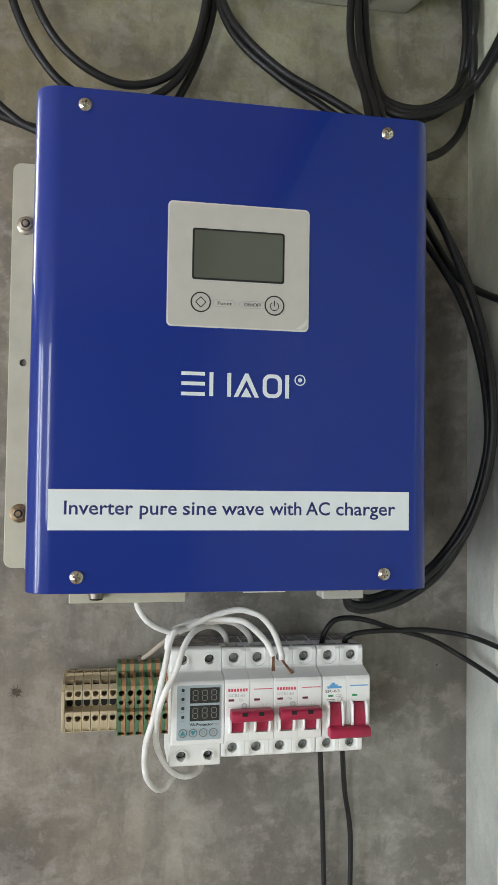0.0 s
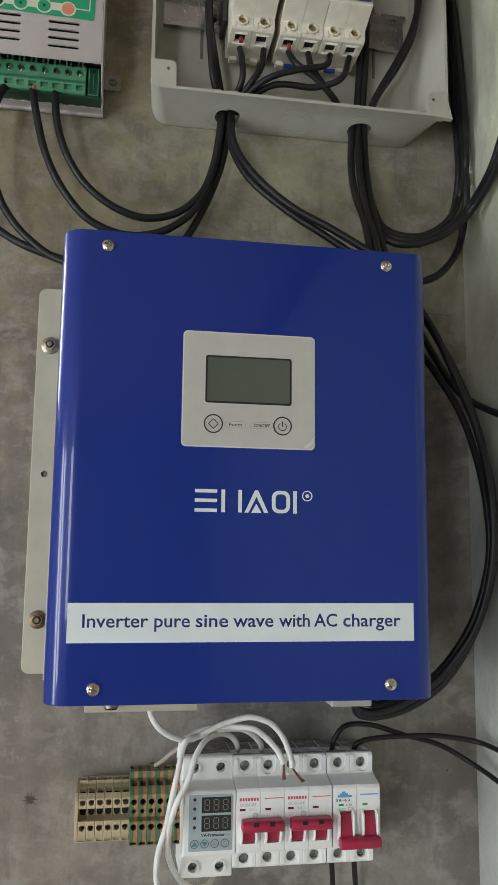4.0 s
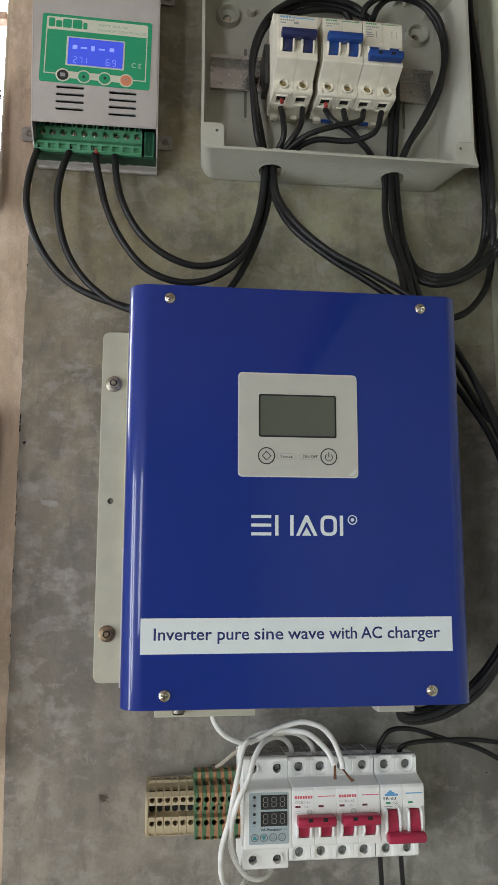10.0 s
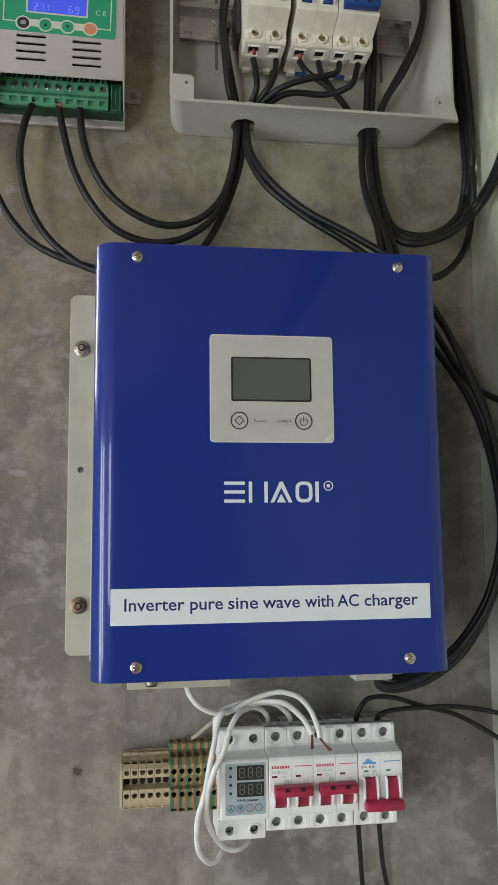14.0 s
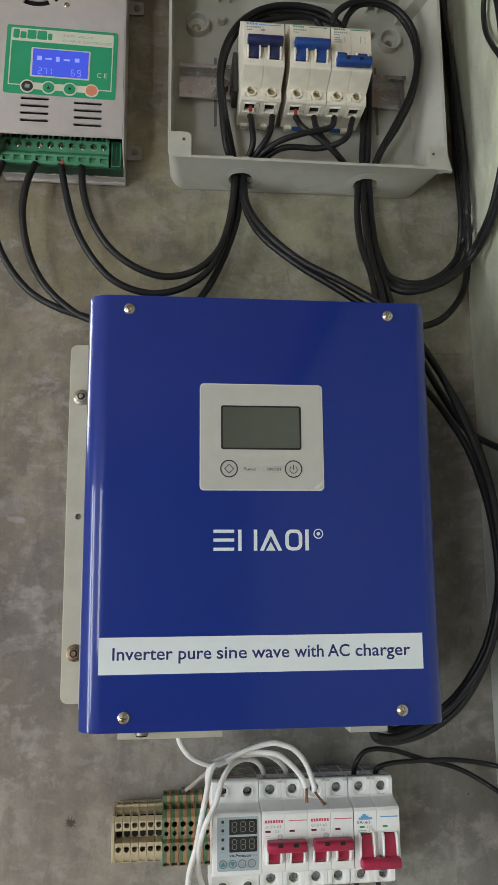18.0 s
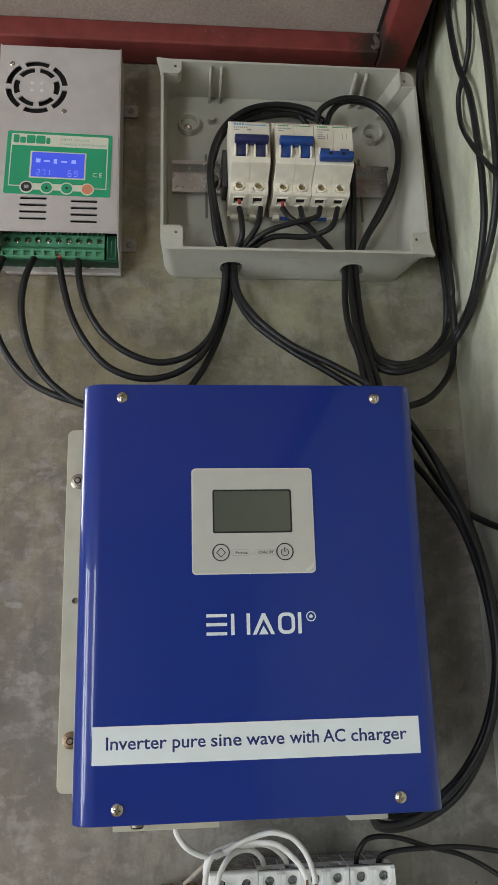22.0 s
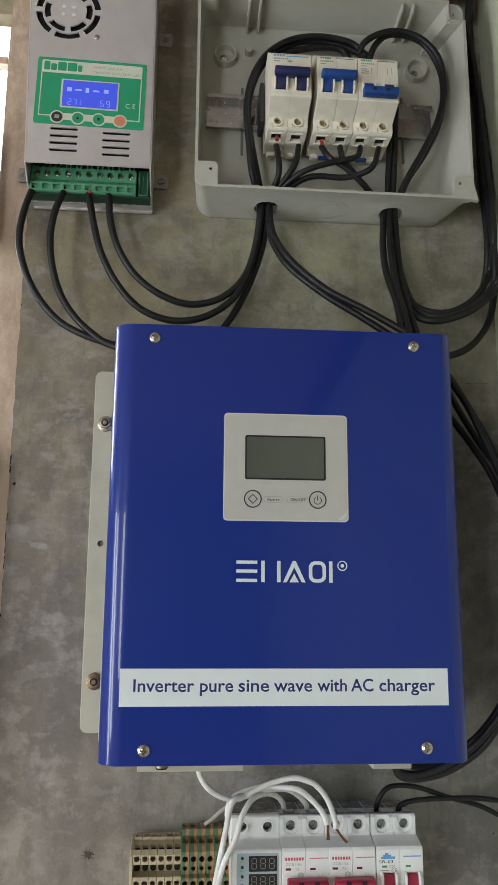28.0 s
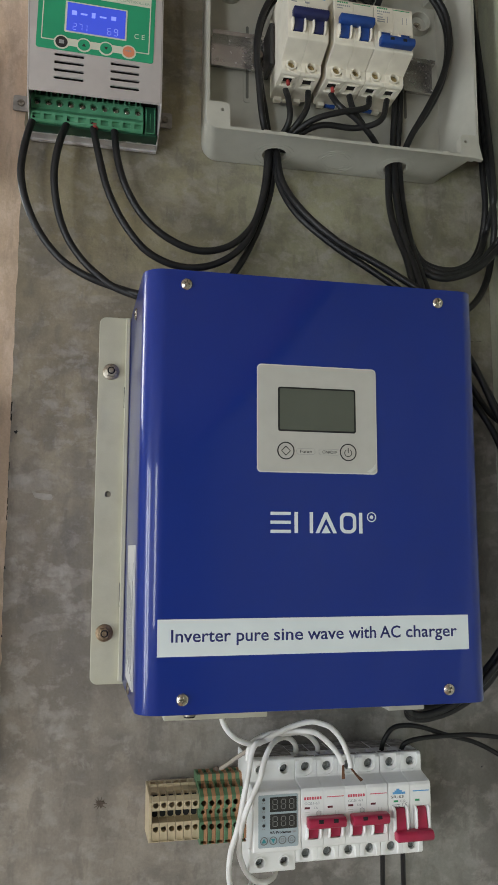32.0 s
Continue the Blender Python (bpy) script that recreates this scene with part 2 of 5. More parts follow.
WHITE = mat("white_plastic", (0.86, 0.86, 0.84), 0.4, grain=0.03, grain_size=80, stain=(0.62, 0.59, 0.53), stain_amount=0.25, stain_size=45, bump=0.03, bump_size=900)
IVORY = mat("ivory_plastic", (0.82, 0.77, 0.65), 0.42, grain=0.03, grain_size=80, stain=(0.5, 0.45, 0.35), stain_amount=0.35, stain_size=45, bump=0.03, bump_size=900)
RED = mat("red_plastic", (0.40, 0.02, 0.068), 0.4, grain=0.08, grain_size=200, stain=(0.35, 0.02, 0.04), stain_amount=0.5, stain_size=90)
NAVY = mat("navy_plastic", (0.012, 0.017, 0.085), 0.45, grain=0.06)
BLUE_P = mat("blue_plastic", (0.010, 0.055, 0.25), 0.45, grain=0.06)
BOXGREY = mat("pale_grey_plastic", (0.47, 0.46, 0.40), 0.5, grain=0.04, grain_size=90, stain=(0.40, 0.385, 0.33), stain_amount=0.45, stain_size=14, bump=0.05, bump_size=700)
SLOTGREY = mat("slot_shade_grey", (0.16, 0.16, 0.14), 0.7, grain=0.1, grain_size=200)
ZINC = mat("zinc_steel", (0.68, 0.67, 0.66), 0.24, 0.85, grain=0.12, grain_size=35, stain=(0.30, 0.26, 0.24), stain_amount=0.6, stain_size=22, bump=0.05, bump_size=800)
STEEL = mat("brushed_case_steel", (0.70, 0.675, 0.67), 0.34, 0.55, grain=0.05, grain_size=60, stain=(0.44, 0.40, 0.385), stain_amount=0.5, stain_size=7, bump=0.04, bump_size=900)
# tab steel, darkened in colour for the shade beside the case
TABSTEEL = mat("shaded_tab_steel", (0.34, 0.32, 0.30), 0.5, 0.6, grain=0.15, grain_size=200)
BOLT = mat("dull_zinc_bolt", (0.45, 0.41, 0.35), 0.42, 0.85, grain=0.2, grain_size=500, stain=(0.28, 0.21, 0.13), stain_amount=0.6, stain_size=180)
BROWNBOLT = mat("rusted_bolt", (0.30, 0.22, 0.14), 0.5, 0.75, grain=0.25, grain_size=500, stain=(0.16, 0.10, 0.06), stain_amount=0.7, stain_size=160)
BRASS = mat("brass_terminal_screw", (0.46, 0.37, 0.20), 0.38, 1.0, grain=0.2, grain_size=700)
SCREW = mat("terminal_screw_steel", (0.30, 0.31, 0.31), 0.42, 1.0, grain=0.2, grain_size=700)
RUSTSTAIN = mat("brown_wall_stain", (0.10, 0.075, 0.058), 0.9, grain=0.3, grain_size=300)
NICKEL = mat("nickel_screw", (0.60, 0.56, 0.50), 0.25, 1.0, grain=0.15, grain_size=500, stain=(0.3, 0.25, 0.18), stain_amount=0.4, stain_size=300)
RUSTY = mat("dull_bolt_steel", (0.30, 0.28, 0.25), 0.45, 0.9, grain=0.2, grain_size=400, stain=(0.2, 0.15, 0.1), stain_amount=0.6, stain_size=200)
BEIGE = mat("beige_terminal_plastic", (0.52, 0.43, 0.28), 0.5, grain=0.05, grain_size=200, stain=(0.40, 0.31, 0.18), stain_amount=0.4, stain_size=120, spread=0.05)
EARTH_GREEN = mat("green_terminal_plastic", (0.085, 0.18, 0.09), 0.5, grain=0.12, grain_size=200, spread=0.08)
EARTH_ORANGE = mat("orange_terminal_plastic", (0.40, 0.21, 0.105), 0.5, grain=0.16, grain_size=200, spread=0.08)
# near-black for painted shade in holes, also for black parts and cracks
HOLE = mat("black_and_hole_shade", (0.012, 0.012, 0.012), 0.9)
DARKGREY = mat("slot_shade_and_speck_grey", (0.045, 0.045, 0.045), 0.5, grain=0.1)
GREENLBL = mat("green_label_film", (0.02, 0.33, 0.16), 0.4, grain=0.04, grain_size=60)
CREAMINK = mat("cream_print", (0.64, 0.64, 0.53), 0.45, grain=0.03)
BLUELCD = mat("backlit_lcd", (0.03, 0.05, 0.4), 0.3, emit=(0.055, 0.10, 0.75), strength=0.62)
LCDINK = mat("pale_lcd_digits", (0.2, 0.25, 0.65), 0.4, emit=(0.22, 0.28, 0.9), strength=0.8)
TERMGREEN = mat("green_connector_plastic", (0.09, 0.29, 0.165), 0.42, grain=0.08, grain_size=200, stain=(0.03, 0.17, 0.07), stain_amount=0.5, stain_size=60)
PCB = mat("green_circuit_board", (0.008, 0.055, 0.028), 0.4, grain=0.2, grain_size=150)
ORANGE = mat("orange_button_film", (0.72, 0.25, 0.13), 0.45)
REDOX = mat("red_oxide_paint", (0.235, 0.044, 0.04), 0.5, grain=0.14, grain_size=70, stain=(0.16, 0.035, 0.03), stain_amount=0.7, stain_size=16, bump=0.15, bump_size=250)
SEGOFF = mat("grey_segments", (0.17, 0.17, 0.165), 0.5)
DISPLAY = mat("smoked_display_window", (0.03, 0.028, 0.028), 0.22, coat=0.4)
PALEBLUE = mat("pale_blue_grey_film", (0.39, 0.46, 0.49), 0.42, grain=0.03, grain_size=60)
TEAL = mat("teal_print", (0.05, 0.27, 0.30), 0.45)
PINKRED = mat("red_print", (0.62, 0.08, 0.12), 0.5)
LIGHTBLUE = mat("light_blue_print", (0.12, 0.36, 0.66), 0.5)
GREENINK = mat("green_print", (0.03, 0.30, 0.12), 0.5)
PAPER = mat("sticker_paper", (0.60, 0.60, 0.58), 0.6, grain=0.03)
DARKWOOD = mat("dark_brown_wood", (0.06, 0.035, 0.025), 0.6, grain=0.3, grain_size=40, stretch=(4, 4, 0.3))
FILM = mat("black_plastic_film", (0.015, 0.015, 0.02), 0.25, grain=0.3, grain_size=60, bump=0.8, bump_size=60)
REDTIP = mat("red_sleeve", (0.38, 0.05, 0.045), 0.45)
DARKRED = mat("dark_red_window", (0.12, 0.01, 0.02), 0.4)

SHALEINK = mat("pale_green_print", (0.25, 0.42, 0.30), 0.5)
DUST = mat("dusty_top_grime", (0.30, 0.275, 0.24), 0.9, grain=0.3, grain_size=180, stain=(0.5, 0.48, 0.44), stain_amount=0.8, stain_size=90)


def add_burn(m, place, reach):
    """Soot and scorched paint round a weld, fading out unevenly."""
    nt = m.node_tree
    b = nt.nodes["Principled BSDF"]
    old = b.inputs["Base Color"].links[0].from_socket
    geo, dist = nt.nodes.new("ShaderNodeNewGeometry"), nt.nodes.new("ShaderNodeVectorMath")
    dist.operation = "DISTANCE"
    nt.links.new(geo.outputs["Position"], dist.inputs[0])
    dist.inputs[1].default_value = place
    n = nt.nodes.new("ShaderNodeTexNoise")
    n.inputs["Scale"].default_value, n.inputs["Detail"].default_value, n.inputs["Roughness"].default_value = 120, 5, 0.65
    nt.links.new(geo.outputs["Position"], n.inputs["Vector"])
    add = nt.nodes.new("ShaderNodeMath")
    add.operation = "MULTIPLY_ADD"
    nt.links.new(n.outputs["Fac"], add.inputs[0])
    add.inputs[1].default_value = reach * 1.6
    nt.links.new(dist.outputs["Value"], add.inputs[2])
    r = nt.nodes.new("ShaderNodeMapRange")
    r.interpolation_type = "SMOOTHSTEP"
    for i, v in ((1, reach * 1.25), (2, reach * 2.0), (3, 0.92), (4, 0.0)):
        r.inputs[i].default_value = v
    nt.links.new(add.outputs[0], r.inputs[0])
    x = nt.nodes.new("ShaderNodeMix")
    x.data_type = "RGBA"
    nt.links.new(r.outputs[0], x.inputs[0])
    nt.links.new(old, x.inputs[6])
    x.inputs[7].default_value = (0.035, 0.028, 0.02, 1)
    nt.links.new(x.outputs[2], b.inputs["Base Color"])


add_burn(REDOX, (0.149, -0.035, 2.056), 0.027)

# ---- building helpers; shapes are in millimetres ----


def part(name, bm, material, parent=None, label="", smooth=False):
    """One mesh, given in the room's millimetres, under a thing or a part."""
    bmesh.ops.scale(bm, vec=(0.001,) * 3, verts=bm.verts)
    root = parent
    while root and root.parent:
        root = root.parent
    if root:
        bmesh.ops.translate(bm, vec=-root.matrix_basis.translation, verts=bm.verts)
    bmesh.ops.recalc_face_normals(bm, faces=bm.faces)
    me = bpy.data.meshes.new(name)
    bm.to_mesh(me)
    bm.free()
    return mesh_part(name, me, material, parent, label, smooth)


def mesh_part(name, me, material, parent=None, label="", smooth=False):
    if not me.materials:
        me.materials.append(material)
    if smooth:
        me.shade_smooth()
        me.set_sharp_from_angle(angle=radians(38))
    ob = new(name, me)
    ob.parent = parent
    return tagged(ob, label)


def thing(name, x, y, z, label, category, group="", lean=0.0):
    ob = new(name)
    ob.empty_display_size = 0.02
    ob.matrix_basis = pose(x / 1000, y / 1000, z / 1000, 0, lean, 0)
    return tagged(ob, label, category, group)


def add_box(bm, x0, x1, y0, y1, z0, z1, bev=0.0, seg=2):
    t = bmesh.new()
    bmesh.ops.create_cube(t, size=1)
    bmesh.ops.scale(t, vec=(x1 - x0, y1 - y0, z1 - z0), verts=t.verts)
    bmesh.ops.translate(t, vec=((x0 + x1) / 2, (y0 + y1) / 2, (z0 + z1) / 2), verts=t.verts)
    if bev:
        bmesh.ops.bevel(t, geom=t.edges[:], offset=bev, segments=seg, affect="EDGES", profile=0.5)
    return merge(bm, t)


def merge(bm, t):
    me = bpy.data.meshes.new("tmp")
    t.to_mesh(me)
    t.free()
    bm.from_mesh(me)
    bpy.data.meshes.remove(me)
    return bm


def box(x0, x1, y0, y1, z0, z1, bev=0.0, seg=2):
    return add_box(bmesh.new(), x0, x1, y0, y1, z0, z1, bev, seg)


def prism(bm, pts, y0, y1, bev=0.0, seg=2):
    """A shape drawn in (x, z), from y0 (nearer the room) back to y1."""
    t = bmesh.new()
    f = t.faces.new([t.verts.new((x, y0, z)) for x, z in pts])
    r = bmesh.ops.extrude_face_region(t, geom=[f])
    bmesh.ops.translate(t, vec=(0, y1 - y0, 0), verts=[v for v in r["geom"] if isinstance(v, bmesh.types.BMVert)])
    bmesh.ops.recalc_face_normals(t, faces=t.faces)
    if bev:
        bmesh.ops.bevel(t, geom=[e for e in t.edges if all(abs(v.co.y - y0) < 1e-6 for v in e.verts)], offset=bev, segments=seg, affect="EDGES", profile=0.5)
    return merge(bm, t)


def side_prism(bm, pts, x0, x1, bev=0.0, seg=1):
    """A side view drawn in (y, z), from x0 to x1."""
    t = bmesh.new()
    f = t.faces.new([t.verts.new((x0, y, z)) for y, z in pts])
    r = bmesh.ops.extrude_face_region(t, geom=[f])
    bmesh.ops.translate(t, vec=(x1 - x0, 0, 0), verts=[v for v in r["geom"] if isinstance(v, bmesh.types.BMVert)])
    bmesh.ops.recalc_face_normals(t, faces=t.faces)
    if bev:
        bmesh.ops.bevel(t, geom=t.edges[:], offset=bev, segments=seg, affect="EDGES", profile=0.5)
    return merge(bm, t)


def rounded(x0, x1, z0, z1, r, n=5):
    pts = []
    for cx, cz, a in ((x1 - r, z1 - r, 0), (x0 + r, z1 - r, 90), (x0 + r, z0 + r, 180), (x1 - r, z0 + r, 270)):
        for i in range(n + 1):
            w = radians(a + 90 * i / n)
            pts.append((cx + r * math.cos(w), cz + r * math.sin(w)))
    return pts


def plate(bm, x0, x1, z0, z1, r, y0, y1, bev=0.0, n=5):
    return prism(bm, rounded(x0, x1, z0, z1, r, n), y0, y1, bev)


def disc(bm, x, z, r, y0, y1, n=20, bev=0.0):
    return prism(bm, [(x + r * math.cos(2 * math.pi * i / n), z + r * math.sin(2 * math.pi * i / n)) for i in range(n)], y0, y1, bev)


def lathe(bm, x, z, prof, n=20):
    """Turns (radius, y) pairs about the line through x, z that runs along y."""
    t = bmesh.new()
    rings = []
    for r, y in prof:
        rings.append([t.verts.new((x + r * math.cos(2 * math.pi * i / n), y, z + r * math.sin(2 * math.pi * i / n))) for i in range(n)])
    for a, b in zip(rings, rings[1:]):
        for i in range(n):
            t.faces.new((a[i], a[(i + 1) % n], b[(i + 1) % n], b[i]))
    t.faces.new(rings[0])
    t.faces.new(rings[-1])
    bmesh.ops.recalc_face_normals(t, faces=t.faces)
    return merge(bm, t)


def arc_bar(x, z, r0, r1, a0, a1, n=8):
    pts = [(x + r1 * math.cos(radians(a0 + (a1 - a0) * i / n)), z + r1 * math.sin(radians(a0 + (a1 - a0) * i / n))) for i in range(n + 1)]
    pts += [(x + r0 * math.cos(radians(a1 + (a0 - a1) * i / n)), z + r0 * math.sin(radians(a1 + (a0 - a1) * i / n))) for i in range(n + 1)]
    return pts


def ring(bm, x, z, r0, r1, y0, y1, n=24):
    t = bmesh.new()
    loops = []
    for r, y in ((r0, y0), (r1, y0), (r1, y1), (r0, y1)):
        loops.append([t.verts.new((x + r * math.cos(2 * math.pi * i / n), y, z + r * math.sin(2 * math.pi * i / n))) for i in range(n)])
    for k in range(4):
        a, b = loops[k], loops[(k + 1) % 4]
        for i in range(n):
            t.faces.new((a[i], a[(i + 1) % n], b[(i + 1) % n], b[i]))
    return merge(bm, t)


def cut(bm, cutter):
    """bm with the cutter's shapes taken out of it."""
    obs = []
    for b in (bm, cutter):
        bmesh.ops.recalc_face_normals(b, faces=b.faces)
        me = bpy.data.meshes.new("tmp")
        b.to_mesh(me)
        b.free()
        obs.append(new("tmp", me))
    mod = obs[0].modifiers.new("cut", "BOOLEAN")
    mod.operation, mod.solver, mod.object, mod.use_self = "DIFFERENCE", "EXACT", obs[1], True
    bpy.context.view_layer.update()
    me = bpy.data.meshes.new_from_object(obs[0].evaluated_get(bpy.context.evaluated_depsgraph_get()))
    res = bmesh.new()
    res.from_mesh(me)
    for o in obs:
        d = o.data
        bpy.data.objects.remove(o)
        bpy.data.meshes.remove(d)
    bpy.data.meshes.remove(me)
    return res


def tube(pts, r, sides=10, step=7, taper=1.0):
    """A round cable along a smooth line through the points, with small wobbles of its own."""
    p = [Vector(q) for q in pts]
    p = [p[0] * 2 - p[1]] + p + [p[-1] * 2 - p[-2]]
    line = []
    for i in range(1, len(p) - 2):
        for s in range(step):
            u = s / step
            a, b, c, d = p[i - 1:i + 3]
            line.append(0.5 * (2 * b + (c - a) * u + (2 * a - 5 * b + 4 * c - d) * u * u + (3 * b - a - 3 * c + d) * u ** 3))
    line.append(p[-2])
    bm = bmesh.new()
    side, rings = None, []
    for i, q in enumerate(line):
        way = (line[min(i + 1, len(line) - 1)] - line[max(i - 1, 0)]).normalized()
        side = (way.orthogonal() if side is None else side - way * side.dot(way)).normalized()
        up = way.cross(side)
        rr = r * (1 + 0.03 * noise.noise(q * 0.08))
        rings.append([bm.verts.new(q + rr * (side * math.cos(2 * math.pi * k / sides) + up * math.sin(2 * math.pi * k / sides))) for k in range(sides)])
    for a, b in zip(rings, rings[1:]):
        for k in range(sides):
            bm.faces.new((a[k], a[(k + 1) % sides], b[(k + 1) % sides], b[k]))
    bm.faces.new(rings[0])
    bm.faces.new(rings[-1])
    return bm


def lettering(text, x0, x1, z0, z1, y, deep=0.15, bold=0.0):
    """Words set between x0 and x1 and between the base line z0 and the capitals' height z1."""
    cu = bpy.data.curves.new("words", "FONT")
    cu.body, cu.size, cu.extrude, cu.offset, cu.resolution_u = text, 1.0, 0.0, bold, 3
    ob = new("words", cu)
    bpy.context.view_layer.update()
    me = bpy.data.meshes.new_from_object(ob.evaluated_get(bpy.context.evaluated_depsgraph_get()))
    bpy.data.objects.remove(ob)
    bm = bmesh.new()
    bm.from_mesh(me)
    bpy.data.meshes.remove(me)
    bmesh.ops.remove_doubles(bm, verts=bm.verts, dist=1e-5)
    xs = [v.co.x for v in bm.verts]
    sx, sz = (x1 - x0) / (max(xs) - min(xs)), (z1 - z0) / 0.69
    low = min(xs)
    r = bmesh.ops.extrude_face_region(bm, geom=bm.faces[:])
    for v in [g for g in r["geom"] if isinstance(g, bmesh.types.BMVert)]:
        v.co.z = 1.0
    for v in bm.verts:
        v.co = Vector((x0 + (v.co.x - low) * sx, y - (deep if v.co.z < 0.5 else 0), z0 + v.co.y * sz))
    return bm


def bars(rows, y, deep=0.1):
    """Small print as plain bars: rows of x0, x1, z0, z1."""
    bm = bmesh.new()
    for x0, x1, z0, z1 in rows:
        add_box(bm, x0, x1, y - deep, y, z0, z1)
    return bm


def structure(name, bm, material, label, smooth=False):
    return tagged(part(name, bm, material, None, label, smooth), kind="structure")

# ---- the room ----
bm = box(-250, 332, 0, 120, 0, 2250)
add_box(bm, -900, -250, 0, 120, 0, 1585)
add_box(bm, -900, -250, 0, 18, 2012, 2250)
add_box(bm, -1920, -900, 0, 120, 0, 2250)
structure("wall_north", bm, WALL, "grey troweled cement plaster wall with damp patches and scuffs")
# older, rougher coat on the side wall, with a wavy edge a little proud of the smooth one
# its unseen rear reach is added to darken reflections in the blue cover
t = bmesh.new()
side_prism(t, [(-(136 + 70 * max(0, (1800 - z) / 90) - 40 * max(0, (z - 1950) / 120) ** 2 + 2.5 * math.sin(z * 0.02) + 2.6 * noise.noise(Vector((z * 0.03, 0, 0)))), z) for z in range(1600, 2075, 8)] + [(-2599, 2074), (-2599, 1), (-330, 1), (-300, 1500)], 210.4, 212.5)
structure("trim_old_plaster", t, OLD_EAST, "older rough plaster coat on the side wall, extended unseen to dim reflections")
rng = random.Random(9)
ragged = [(-(52 + 5 * math.sin(z * 0.017) + 7 * noise.noise(Vector((z * 0.02, 5, 0))) + 26 * max(0, (z - 1560) / 100) + rng.uniform(-1.5, 1.5)), z) for z in range(900, 1670, 8)]
structure("trim_pale_plaster", side_prism(bmesh.new(), ragged + [(-330, 1667), (-330, 900)], 210.9, 212.5), PALE_EAST, "pale newer plaster patch on the side wall")
structure("wall_east", box(212, 332, -2720, 0, 0, 2250), WALL_EAST, "pale streaked plaster side wall")
bm = box(-1920, -1800, -2720, -1330, 0, 2250)
add_box(bm, -1920, -1800, -510, 0, 0, 2250)
add_box(bm, -1920, -1800, -1330, -510, 1790, 2250)
add_box(bm, -1900, -1810, -965, -875, 0, 1790)
structure("wall_west", bm, WALL_EAST, "plain plaster wall with a doorway parted by a post")
bm = box(-1240, 212, -2720, -2600, 0, 2250)
add_box(bm, -1800, -1680, -2720, -2600, 0, 2250)
add_box(bm, -1680, -1240, -2720, -2600, 1920, 2250)
structure("wall_south", bm, FLOOR, "plain cement wall with a narrow doorway")
structure("floor", box(-1800, 212, -2600, 0, -80, 0), FLOOR_RED, "reddish brown cement floor")
structure("ceiling", box(-1800, 186, -2600, -2, 2074.5, 2092), BOARD, "stained grey fibre board ceiling")
structure("roof", box(-1920, 332, -2720, 120, 2250, 2300), BOARD, "dark underside of the roof")
structure("ground_outside", box(-12000, 12000, -12000, 12000, -200, -84), FLOOR, "pale cement yard round the room")


# bright hazy sky close behind the window
structure("backdrop_sky", box(-1500, 150, 700, 704, 1300, 2600), SKYGLOW, "bright white hazy sky behind the window")


def steel_beam(name, x0, x1, y0, y1, z0, z1, label):
    t = thing(name, (x0 + x1) / 2, (y0 + y1) / 2, z0, label, "beam")
    part("tube", box(x0, x1, y0, y1, z0, z1, 2.2, 3), REDOX, t, smooth=True)
    return t


steel_beam("steel_beam", -1795, 150, -34, -2, 2050, 2074, "red oxide painted square steel tube under the ceiling")
steel_beam("steel_beam", 151, 184, -2590, -2, 2050, 2074, "red oxide painted steel tube along the side wall")

# paint specks on the beam
rg = random.Random(8)
t = bmesh.new()
for i in range(34):
    x, z, r = rg.gauss(-10, 24), rg.uniform(2052.5, 2072), rg.uniform(0.15, 0.4)
    prism(t, [(x + r * math.cos(a), z + r * rg.uniform(0.7, 1.3) * math.sin(a)) for a in (0, 1.2, 2.5, 3.7, 5)], -34.25, -33.95)
tagged(structure("trim_paint_specks", t, GREY_INK, "pale paint specks on the beam"), kind="structure")

flap = bmesh.new()
prism(flap, [(141, 2056), (145, 2051.5), (149, 2053), (150.5, 2060), (148.5, 2067), (145.5, 2071), (144, 2066), (146.5, 2060), (145, 2056.5)], -36.4, -33.9, 0.3)
structure("trim_weld_bead", flap, RUSTSTAIN, "rough scorched weld bead where the two beams meet")
structure("trim_board_gap", box(148, 150.6, -420, -36, 2073.2, 2074.6), HOLE, "dark crack between ceiling board and beam")

# strip of rough plaster at the window's edge, a little proud, with an uneven border and broken gaps
rng = random.Random(5)
t = bmesh.new()
edge = []
for i in range(141):
    z = 900 + i * 8.2
    x = -223.6 + 1.0 * math.sin(z * 0.0065 + 0.6) + 2.2 * noise.noise(Vector((z * 0.011, 3, 0))) + 0.8 * noise.noise(Vector((z * 0.07, 7, 0))) + rng.uniform(-0.5, 0.5)
    edge.append((x, z))
pts = [(-250.5, 900)] + edge + [(-250.5, edge[-1][1])]
prism(t, pts, -0.12, 0.4)
structure("trim_window_edge", t, BAND, "rough warm plaster strip along the window's edge")
gap = bmesh.new()
for z0, z1, w in ((1565, 1571, 0.9), (1573, 1581, 0.8), (1524, 1531, 0.5), (1508, 1516, 0.4), (1497, 1502, 0.6), (1484, 1495, 0.7), (1470, 1475, 0.4), (1445, 1447.5, 1.3), (1716, 1718, 0.6), (1392, 1394, 0.8)):
    n = max(3, round((z1 - z0) / 1.6))
    zs = [z0 + (z1 - z0) * i / n for i in range(n + 1)]
    lft = [(-224.0 - w * rng.uniform(0.2, 0.9), z) for z in zs]
    rgt = [(-224.0 + w * rng.uniform(0.1, 0.7), z) for z in reversed(zs)]
    prism(gap, lft + rgt, -0.35, 0.2)
structure("trim_gap", gap, HOLE, "dark broken gaps along the plaster strip")


